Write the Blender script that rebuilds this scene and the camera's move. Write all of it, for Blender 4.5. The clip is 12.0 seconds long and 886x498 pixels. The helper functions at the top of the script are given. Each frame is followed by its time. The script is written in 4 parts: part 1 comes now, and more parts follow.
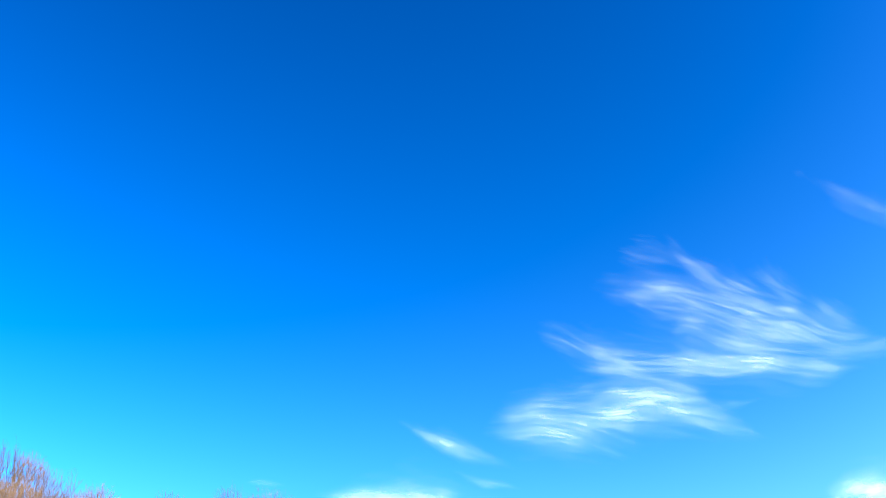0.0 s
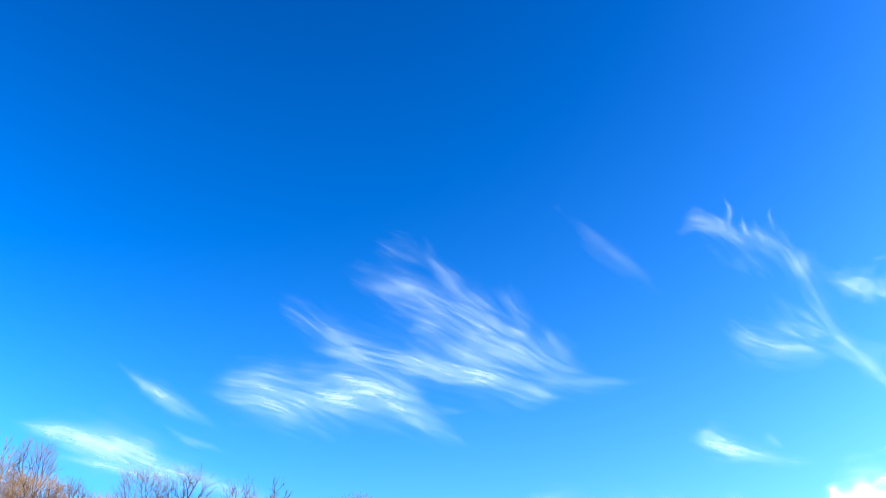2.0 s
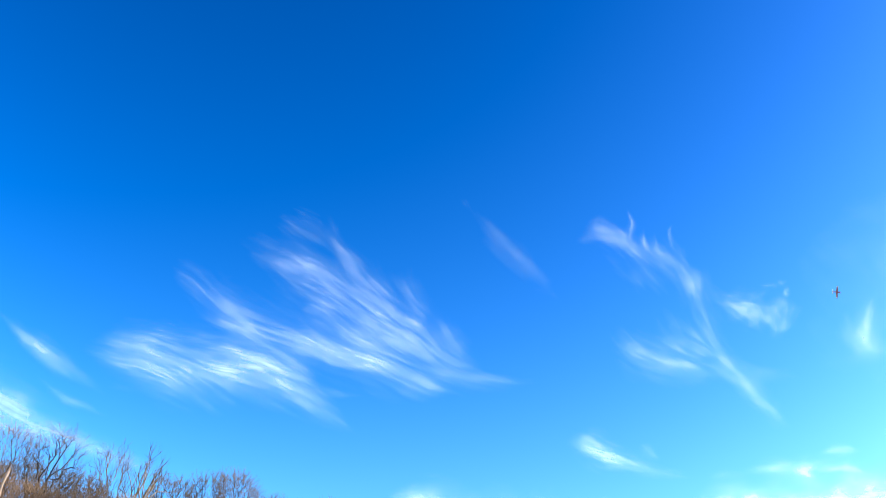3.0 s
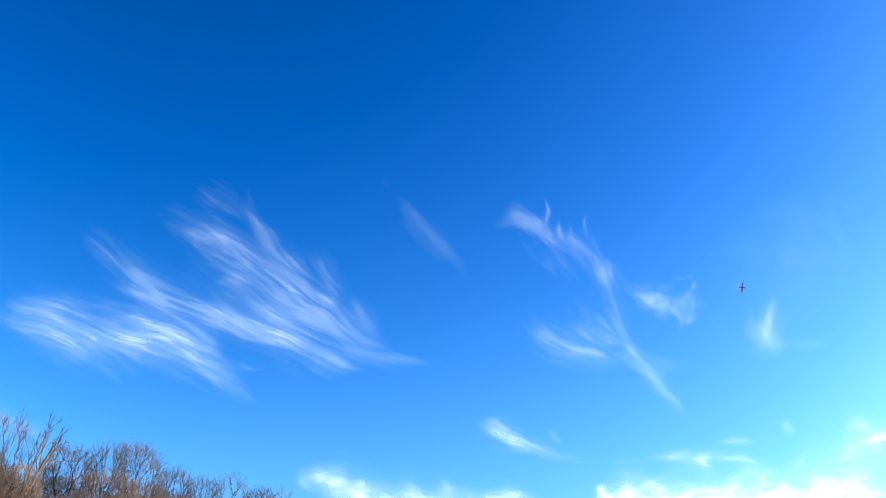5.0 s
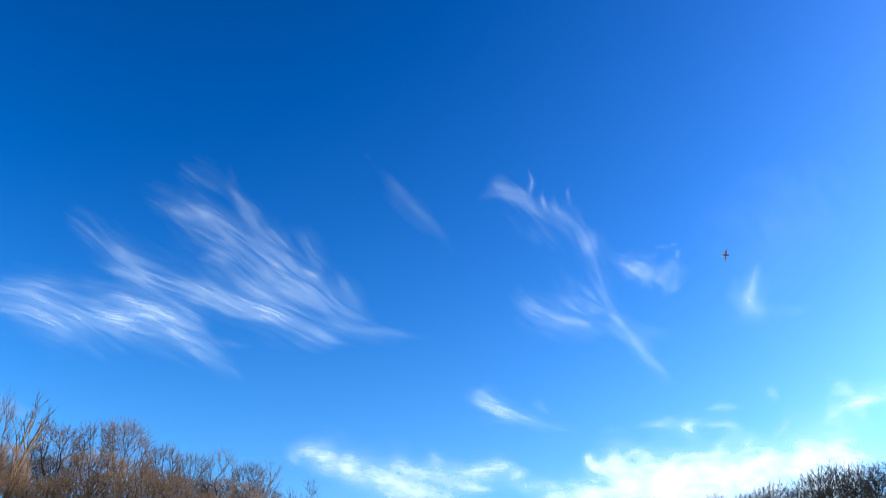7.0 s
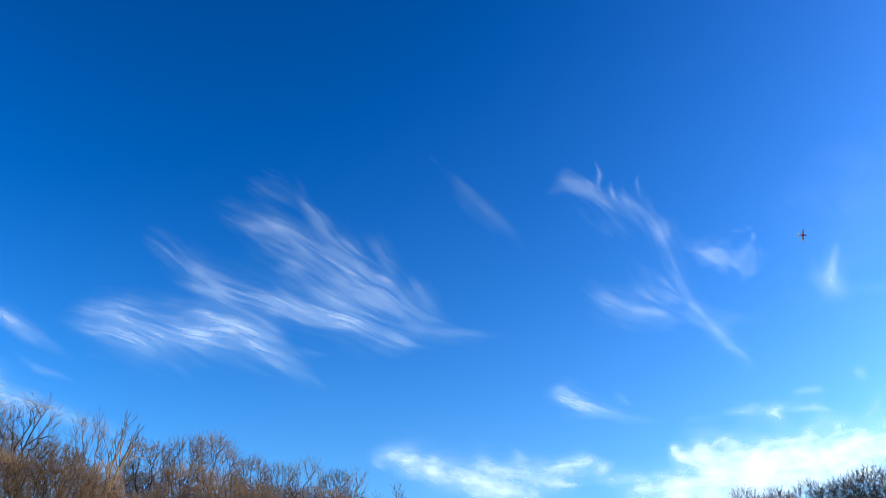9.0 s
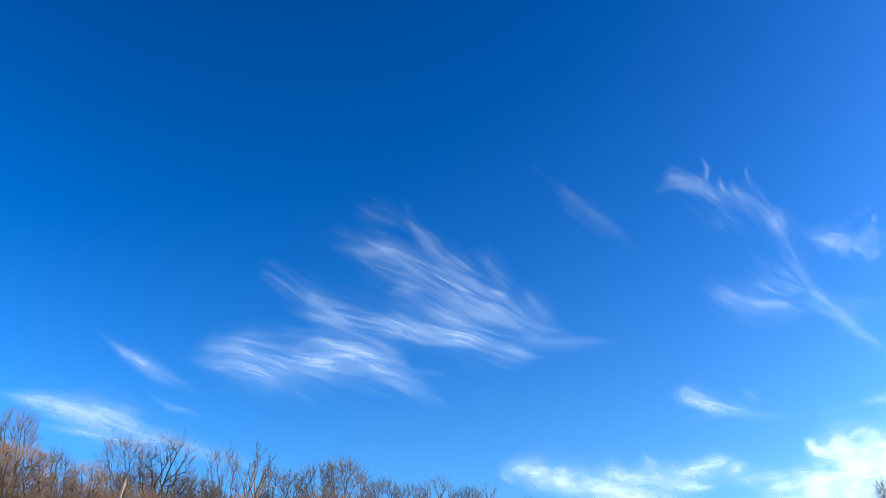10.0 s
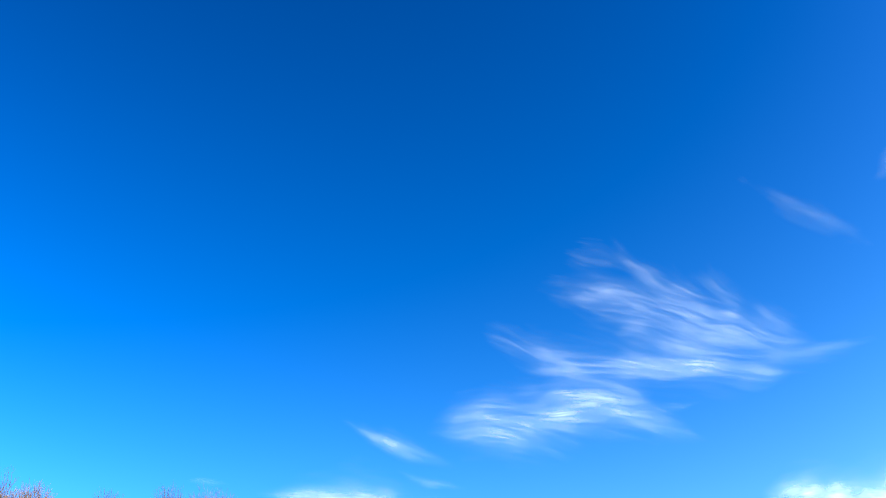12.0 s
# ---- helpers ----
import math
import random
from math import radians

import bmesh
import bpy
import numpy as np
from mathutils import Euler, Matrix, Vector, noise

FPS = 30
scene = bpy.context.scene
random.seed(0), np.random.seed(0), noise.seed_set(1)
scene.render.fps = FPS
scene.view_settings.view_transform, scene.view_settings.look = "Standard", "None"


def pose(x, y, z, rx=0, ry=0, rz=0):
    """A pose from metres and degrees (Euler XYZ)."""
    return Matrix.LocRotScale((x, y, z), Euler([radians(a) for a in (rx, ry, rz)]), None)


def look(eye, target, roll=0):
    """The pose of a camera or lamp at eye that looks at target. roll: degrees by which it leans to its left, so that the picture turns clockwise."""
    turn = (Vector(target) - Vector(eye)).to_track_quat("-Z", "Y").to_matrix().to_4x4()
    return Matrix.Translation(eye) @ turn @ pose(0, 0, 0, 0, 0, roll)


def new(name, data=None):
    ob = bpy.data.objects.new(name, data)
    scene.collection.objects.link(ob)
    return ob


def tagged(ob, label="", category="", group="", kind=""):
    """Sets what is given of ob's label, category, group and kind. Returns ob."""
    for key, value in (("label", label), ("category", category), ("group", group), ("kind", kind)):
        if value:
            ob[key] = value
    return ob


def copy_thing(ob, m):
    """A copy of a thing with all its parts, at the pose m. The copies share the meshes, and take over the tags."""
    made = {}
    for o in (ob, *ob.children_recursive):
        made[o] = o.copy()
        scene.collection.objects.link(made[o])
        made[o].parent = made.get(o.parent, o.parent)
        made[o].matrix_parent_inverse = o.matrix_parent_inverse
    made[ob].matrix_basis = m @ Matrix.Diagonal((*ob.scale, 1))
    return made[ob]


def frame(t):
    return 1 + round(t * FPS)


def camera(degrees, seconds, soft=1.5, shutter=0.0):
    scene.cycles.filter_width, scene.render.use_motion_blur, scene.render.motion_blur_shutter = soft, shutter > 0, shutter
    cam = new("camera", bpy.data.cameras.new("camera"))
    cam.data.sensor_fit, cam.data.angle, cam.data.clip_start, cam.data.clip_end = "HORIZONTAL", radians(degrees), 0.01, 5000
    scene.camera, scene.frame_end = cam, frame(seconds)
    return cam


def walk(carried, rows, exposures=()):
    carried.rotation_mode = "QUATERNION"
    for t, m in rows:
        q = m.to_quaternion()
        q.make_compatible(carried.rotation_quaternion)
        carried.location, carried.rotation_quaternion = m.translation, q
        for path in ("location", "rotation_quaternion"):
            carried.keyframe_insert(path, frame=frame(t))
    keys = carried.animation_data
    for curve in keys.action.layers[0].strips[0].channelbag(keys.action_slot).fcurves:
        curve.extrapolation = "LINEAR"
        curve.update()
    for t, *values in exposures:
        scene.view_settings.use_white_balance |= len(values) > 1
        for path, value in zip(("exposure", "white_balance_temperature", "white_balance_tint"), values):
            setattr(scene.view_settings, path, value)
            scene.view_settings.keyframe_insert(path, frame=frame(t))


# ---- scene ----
cam = camera(45.0, 12.0, soft=0.9)
EYE = 1.7
PATH = [  # seconds, turn about x, y and z in degrees
    (0.0, 122.88, 4.25, -2.76),
    (0.5, 122.48, 3.26, -7.21),
    (1.0, 122.00, 2.44, -11.68),
    (1.5, 121.48, 0.85, -17.30),
    (2.0, 121.05, -0.09, -20.69),
    (2.5, 120.15, -1.61, -26.15),
    (2.7, 120.44, -2.11, -27.12),
    (4.3, 120.42, -3.52, -31.70),
    (4.5, 120.45, -3.35, -32.03),
    (5.0, 119.76, -2.77, -33.47),
    (5.5, 119.25, -2.07, -34.03),
    (6.0, 118.90, -1.68, -34.32),
    (6.5, 118.53, -1.71, -34.00),
    (6.7, 118.39, -1.55, -33.91),
    (8.3, 118.26, -0.69, -31.74),
    (8.5, 118.20, -0.44, -31.07),
    (9.0, 118.22, -0.20, -28.70),
    (9.5, 118.40, 0.49, -25.85),
    (10.0, 119.03, 1.27, -21.20),
    (10.5, 119.67, 1.06, -18.51),
    (11.0, 120.09, 1.59, -15.79),
    (11.5, 121.16, 2.82, -11.30),
    (12.0, 122.64, 4.92, -5.68),
]
EXPOSURES = [(0.0, 0.6), (1.5, 0.52), (2.5, 0.42), (5.5, 0.0), (8.5, -0.26), (10.0, -0.2), (11.0, 0.0), (12.0, 0.2)]
walk(cam, [(t, pose(0, 0, EYE, a, b, c)) for t, a, b, c in PATH], EXPOSURES)

# ---- sky and sun ----
SUN_AZ, SUN_EL = 119.0, 20.0          # compass degrees clockwise from +y, degrees above the horizon
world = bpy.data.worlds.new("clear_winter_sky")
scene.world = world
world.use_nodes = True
wn, wl = world.node_tree.nodes, world.node_tree.links
wn.clear()
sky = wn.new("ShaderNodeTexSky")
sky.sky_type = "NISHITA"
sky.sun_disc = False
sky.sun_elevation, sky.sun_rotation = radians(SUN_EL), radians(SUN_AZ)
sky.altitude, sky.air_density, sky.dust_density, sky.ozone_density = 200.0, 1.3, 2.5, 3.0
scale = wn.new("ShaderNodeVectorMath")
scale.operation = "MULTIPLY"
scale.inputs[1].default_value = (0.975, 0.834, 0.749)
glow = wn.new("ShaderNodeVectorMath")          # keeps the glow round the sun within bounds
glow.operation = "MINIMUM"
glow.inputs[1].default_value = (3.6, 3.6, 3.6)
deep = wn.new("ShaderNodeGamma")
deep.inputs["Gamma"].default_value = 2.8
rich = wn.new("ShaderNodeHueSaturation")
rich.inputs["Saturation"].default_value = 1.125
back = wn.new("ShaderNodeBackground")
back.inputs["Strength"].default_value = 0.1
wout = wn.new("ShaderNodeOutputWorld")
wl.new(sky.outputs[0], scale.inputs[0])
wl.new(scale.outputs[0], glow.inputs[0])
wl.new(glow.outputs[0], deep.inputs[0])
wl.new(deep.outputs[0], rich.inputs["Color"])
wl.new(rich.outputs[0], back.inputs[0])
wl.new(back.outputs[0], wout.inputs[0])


def heading(az, el):
    """The unit vector towards a compass direction and a height above the horizon, in degrees."""
    a, e = radians(az), radians(el)
    return Vector((math.sin(a) * math.cos(e), math.cos(a) * math.cos(e), math.sin(e)))


sun = new("sun", bpy.data.lights.new("sun", "SUN"))
sun.data.energy, sun.data.angle, sun.data.color = 4.6, radians(0.53), (1.0, 0.92, 0.8)
sun.matrix_world = look(heading(SUN_AZ, SUN_EL) * 900, (0, 0, 0))


# ---- materials ----
def material(name):
    m = bpy.data.materials.new(name)
    m.use_nodes = True
    n = m.node_tree.nodes
    return m, n, m.node_tree.links, n["Principled BSDF"]


def ramp(n, stops):
    r = n.new("ShaderNodeValToRGB")
    while len(r.color_ramp.elements) < len(stops):
        r.color_ramp.elements.new(0.5)
    for e, (p, c) in zip(r.color_ramp.elements, stops):
        e.position, e.color = p, (*c, 1)
    return r


def bark(name, dark, light, grain=14.0, rough=0.9):
    """Bark: lengthwise furrows, lighter and darker patches, and a shade of its own for each tree."""
    m, n, l, b = material(name)
    co = n.new("ShaderNodeTexCoord")
    mp = n.new("ShaderNodeMapping")
    mp.inputs["Scale"].default_value = (1, 1, 0.18)
    l.new(co.outputs["Object"], mp.inputs[0])
    fine = n.new("ShaderNodeTexNoise")
    fine.inputs["Scale"].default_value, fine.inputs["Detail"].default_value = grain, 6
    l.new(mp.outputs[0], fine.inputs["Vector"])
    big = n.new("ShaderNodeTexNoise")
    big.inputs["Scale"].default_value = 0.7
    l.new(co.outputs["Object"], big.inputs["Vector"])
    mix = n.new("ShaderNodeMath")
    mix.operation = "MULTIPLY_ADD"
    mix.inputs[1].default_value = 0.55
    l.new(fine.outputs[0], mix.inputs[0])
    half = n.new("ShaderNodeMath")
    half.operation = "MULTIPLY"
    half.inputs[1].default_value = 0.45
    l.new(big.outputs[0], half.inputs[0])
    l.new(half.outputs[0], mix.inputs[2])
    r = ramp(n, [(0.3, dark), (0.7, light)])
    l.new(mix.outputs[0], r.inputs[0])
    info = n.new("ShaderNodeObjectInfo")
    hsv = n.new("ShaderNodeHueSaturation")
    val = n.new("ShaderNodeMapRange")
    val.inputs["To Min"].default_value, val.inputs["To Max"].default_value = 0.8, 1.2
    l.new(info.outputs["Random"], val.inputs["Value"])
    l.new(val.outputs[0], hsv.inputs["Value"])
    l.new(r.outputs[0], hsv.inputs["Color"])
    l.new(hsv.outputs[0], b.inputs["Base Color"])
    bump = n.new("ShaderNodeBump")
    bump.inputs["Strength"].default_value, bump.inputs["Distance"].default_value = 0.6, 0.03
    l.new(fine.outputs[0], bump.inputs["Height"])
    l.new(bump.outputs[0], b.inputs["Normal"])
    b.inputs["Roughness"].default_value = rough
    b.inputs["Specular IOR Level"].default_value = 0.2
    return m


BARK_MID = bark("grey_brown_bark", (0.03, 0.021, 0.016), (0.09, 0.063, 0.047))
# the oak's own dark bark; on the backlit trees it stands for shade
BARK_DARK = bark("dark_oak_and_shaded_bark", (0.022, 0.017, 0.014), (0.065, 0.048, 0.038))
BARK_BROWN = bark("brown_bark", (0.12, 0.08, 0.05), (0.32, 0.22, 0.15))
BARK_PALE = bark("pale_grey_bark", (0.14, 0.105, 0.075), (0.34, 0.26, 0.19))
TWIG_BROWN = bark("reddish_brown_twigs", (0.165, 0.105, 0.064), (0.38, 0.248, 0.155), 5.0)
TWIG_GREY = bark("grey_brown_twigs", (0.09, 0.066, 0.047), (0.238, 0.175, 0.126), 5.0)
# twig colour darkened to carry the shade of the backlit trees
TWIG_SHADED = bark("shaded_twigs", (0.05, 0.036, 0.029), (0.13, 0.094, 0.075), 5.0)
WOOD_BARE = bark("weathered_bare_wood", (0.22, 0.15, 0.1), (0.5, 0.38, 0.28), 9.0, 0.8)


def meadow():
    m, n, l, b = material("winter_grass")
    co = n.new("ShaderNodeTexCoord")
    a = n.new("ShaderNodeTexNoise")
    a.inputs["Scale"].default_value, a.inputs["Detail"].default_value = 0.05, 8
    c = n.new("ShaderNodeTexNoise")
    c.inputs["Scale"].default_value, c.inputs["Detail"].default_value = 9.0, 6
    l.new(co.outputs["Object"], a.inputs["Vector"])
    l.new(co.outputs["Object"], c.inputs["Vector"])
    mx = n.new("ShaderNodeMath")
    mx.operation = "ADD"
    l.new(a.outputs[0], mx.inputs[0])
    l.new(c.outputs[0], mx.inputs[1])
    r = ramp(n, [(0.35, (0.05, 0.06, 0.02)), (0.5, (0.11, 0.1, 0.04)), (0.65, (0.2, 0.16, 0.08))])
    hf = n.new("ShaderNodeMath")
    hf.operation = "MULTIPLY"
    hf.inputs[1].default_value = 0.5
    l.new(mx.outputs[0], hf.inputs[0])
    l.new(hf.outputs[0], r.inputs[0])
    l.new(r.outputs[0], b.inputs["Base Color"])
    bump = n.new("ShaderNodeBump")
    bump.inputs["Distance"].default_value = 0.05
    l.new(c.outputs[0], bump.inputs["Height"])
    l.new(bump.outputs[0], b.inputs["Normal"])
    b.inputs["Roughness"].default_value = 0.95
    return m


def ice_cloud():
    """Thin ice cloud: it lets the sky show through and passes sunlight on as soft white light."""
    m, n, l, b = material("ice_cloud")
    n.remove(b)
    out = n["Material Output"]
    at = n.new("ShaderNodeAttribute")
    at.attribute_name = "thickness_of_ice"
    co = n.new("ShaderNodeTexCoord")
    grain = n.new("ShaderNodeTexNoise")
    grain.inputs["Scale"].default_value, grain.inputs["Detail"].default_value = 0.05, 6
    grain.inputs["Roughness"].default_value = 0.6
    l.new(co.outputs["Object"], grain.inputs["Vector"])
    rg = n.new("ShaderNodeMapRange")
    rg.inputs["From Min"].default_value, rg.inputs["From Max"].default_value = 0.25, 0.75
    rg.inputs["To Min"].default_value, rg.inputs["To Max"].default_value = 0.9, 1.1
    l.new(grain.outputs[0], rg.inputs["Value"])
    cover = n.new("ShaderNodeMath")
    cover.operation, cover.use_clamp = "MULTIPLY", True
    l.new(at.outputs["Fac"], cover.inputs[0])
    l.new(rg.outputs[0], cover.inputs[1])
    tr, di, cl = n.new("ShaderNodeBsdfTranslucent"), n.new("ShaderNodeBsdfDiffuse"), n.new("ShaderNodeBsdfTransparent")
    for s in (tr, di):
        s.inputs["Color"].default_value = (0.78, 0.95, 1.0, 1)
    body = n.new("ShaderNodeMixShader")
    body.inputs[0].default_value = 0.15
    l.new(tr.outputs[0], body.inputs[1])
    l.new(di.outputs[0], body.inputs[2])
    mix = n.new("ShaderNodeMixShader")
    l.new(cover.outputs[0], mix.inputs[0])
    l.new(cl.outputs[0], mix.inputs[1])
    l.new(body.outputs[0], mix.inputs[2])
    l.new(mix.outputs[0], out.inputs["Surface"])
    return m


CLOUD = ice_cloud()


def paint(name, colour, rough=0.35, metal=0.0):
    m, n, l, b = material(name)
    tex = n.new("ShaderNodeTexNoise")
    tex.inputs["Scale"].default_value, tex.inputs["Detail"].default_value = 6.0, 5
    r = ramp(n, [(0.3, tuple(c * 0.85 for c in colour)), (0.7, colour)])
    l.new(tex.outputs[0], r.inputs[0])
    l.new(r.outputs[0], b.inputs["Base Color"])
    b.inputs["Roughness"].default_value, b.inputs["Metallic"].default_value = rough, metal
    return m


# ---- helpers for meshes ----
def mesh_object(name, verts, faces, mat, parent=None, label="", smooth=False):
    me = bpy.data.meshes.new(name)
    me.from_pydata([tuple(v) for v in verts], [], faces)
    me.materials.append(mat)
    if smooth:
        me.polygons.foreach_set("use_smooth", [True] * len(me.polygons))
    me.update()
    ob = new(name, me)
    ob.parent = parent
    return tagged(ob, label) if label else ob


def part(name, bm, mat, parent, label="", smooth=False):
    me = bpy.data.meshes.new(name)
    bm.to_mesh(me)
    bm.free()
    me.materials.append(mat)
    if smooth:
        me.polygons.foreach_set("use_smooth", [True] * len(me.polygons))
    ob = new(name, me)
    ob.parent = parent
    return tagged(ob, label) if label else ob


# ---- ground ----
def ground_z(x, y):
    """The meadow lies level round the camera and climbs to the wooded slope."""
    r = math.hypot(x, y)
    f = min(max((r - 60) / 110, 0), 1)
    return 30.0 * f * f * (3 - 2 * f) + 0.5 * f * noise.noise((x * 0.03, y * 0.03, 0)) + 0.06 * noise.noise((x * 0.1, y * 0.1, 4))


def build_ground():
    verts, faces = [(0, 0, ground_z(0, 0))], []
    rings = [3, 6, 10, 15, 21, 28, 36, 45, 52, 59, 66, 74, 82, 90, 98, 106, 114, 122, 130, 138, 146, 154, 162, 171, 182, 200, 240, 320, 600, 1200, 2400, 4600]
    k = 120
    for r in rings:
        for i in range(k):
            a = 2 * math.pi * i / k
            x, y = r * math.cos(a), r * math.sin(a)
            verts.append((x, y, ground_z(x, y)))
    for i in range(k):
        faces.append((0, 1 + i, 1 + (i + 1) % k))
    for j in range(len(rings) - 1):
        for i in range(k):
            a, b = 1 + j * k + i, 1 + j * k + (i + 1) % k
            faces.append((a, a + k, b + k, b))
    ob = mesh_object("ground", verts, faces, meadow(), smooth=True)
    tagged(ob, "meadow of short dull winter grass rising to a wooded slope", "ground", kind="structure")


build_ground()


# ---- clouds ----
def value_noise(x, y, seed):
    table = np.random.RandomState(seed).rand(64, 64)
    xi, yi = np.floor(x).astype(int), np.floor(y).astype(int)
    fx, fy = x - xi, y - yi
    fx, fy = fx * fx * (3 - 2 * fx), fy * fy * (3 - 2 * fy)
    xi, yi, xj, yj = xi % 64, yi % 64, (xi + 1) % 64, (yi + 1) % 64
    top = table[xi, yi] * (1 - fx) + table[xj, yi] * fx
    low = table[xi, yj] * (1 - fx) + table[xj, yj] * fx
    return top * (1 - fy) + low * fy


def fractal(x, y, seed, octaves=4):
    total, weight = 0, 0
    for o in range(octaves):
        total = total + value_noise(x * 2 ** o + 7.3 * o, y * 2 ** o + 3.1 * o, seed + o) * 0.55 ** o
        weight += 0.55 ** o
    return total / weight - 0.5


def band(X, Y, curve, width):
    """Density of a soft band of ice that follows a bent line and thins to both ends, and the way it runs at each place."""
    u = np.linspace(0, 1, 13)[:, None]
    bend = 2 * curve[1] - 0.5 * (curve[0] + curve[2])
    p = (1 - u) ** 2 * curve[0] + 2 * u * (1 - u) * bend + u ** 2 * curve[2]
    best, along, tx, ty = np.full(X.shape, 1e9), np.zeros(X.shape), np.zeros(X.shape), np.zeros(X.shape)
    for i in range(12):
        a, d = p[i], p[i + 1] - p[i]
        s = np.clip(((X - a[0]) * d[0] + (Y - a[1]) * d[1]) / (d @ d + 1e-9), 0, 1)
        e = (X - a[0] - s * d[0]) ** 2 + (Y - a[1] - s * d[1]) ** 2
        near = e < best
        size = math.hypot(*d) + 1e-9
        best, along = np.where(near, e, best), np.where(near, (i + s) / 12, along)
        tx, ty = np.where(near, d[0] / size, tx), np.where(near, d[1] / size, ty)
    taper = np.clip(np.minimum(along / 0.4, (1 - along) / 0.45), 0, 1)
    taper = 0.06 + 0.94 * taper * taper * (3 - 2 * taper)
    w = width * (0.65 + 0.35 * taper)
    return taper * (0.6 * np.exp(-best / (w * w)) + 0.4 * np.exp(-np.sqrt(best) / (1.1 * w))), np.exp(-best / (4 * w * w)), tx, ty


def comb(field, fx, fy, steps):
    """Draws a field out along the flow, as the wind draws out falling ice."""
    nx, ny = field.shape
    gx, gy = np.meshgrid(np.arange(nx), np.arange(ny), indexing="ij")
    total, weight = field.copy(), 1.0
    for sign in (1, -1):
        x, y = gx.astype(float), gy.astype(float)
        for k in range(steps):
            i, j = np.clip(np.rint(x).astype(int), 0, nx - 1), np.clip(np.rint(y).astype(int), 0, ny - 1)
            x, y = x + sign * fx[i, j], y + sign * fy[i, j]
            xc, yc = np.clip(x, 0, nx - 1.001), np.clip(y, 0, ny - 1.001)
            i, j = xc.astype(int), yc.astype(int)
            u, v = xc - i, yc - j
            w = 1 - (k + 1) / (steps + 1)
            total = total + w * ((field[i, j] * (1 - u) + field[i + 1, j] * u) * (1 - v) + (field[i, j + 1] * (1 - u) + field[i + 1, j + 1] * u) * v)
            weight += w
    return total / weight


def even(field):
    return np.clip((field - field.mean()) / (field.std() + 1e-9), -2.2, 2.0)


def pieces_of(cell, owner, least):
    """Parts the sheet into connected pieces, one to a thread; crumbs join the piece beside them, and lone crumbs are dropped."""
    nx, ny = cell.shape
    label, sizes = np.full(cell.shape, -1), []
    for i, j in zip(*np.nonzero(cell)):
        if label[i, j] >= 0:
            continue
        mark, heap, size = len(sizes), [(i, j)], 0
        label[i, j] = mark
        while heap:
            x, y = heap.pop()
            size += 1
            for u, v in ((x + 1, y), (x - 1, y), (x, y + 1), (x, y - 1)):
                if 0 <= u < nx and 0 <= v < ny and label[u, v] < 0 and cell[u, v] and owner[u, v] == owner[x, y]:
                    label[u, v] = mark
                    heap.append((u, v))
        sizes.append(size)
    big = np.array(sizes + [0]) >= least
    label[(label >= 0) & ~big[label]] = -2
    for _ in range(60):
        for dx, dy in ((1, 0), (-1, 0), (0, 1), (0, -1)):
            beside = np.roll(label, (dx, dy), (0, 1))
            take = (label == -2) & (beside >= 0)
            label[take] = beside[take]
    return [label == k for k in range(len(sizes)) if big[k]]


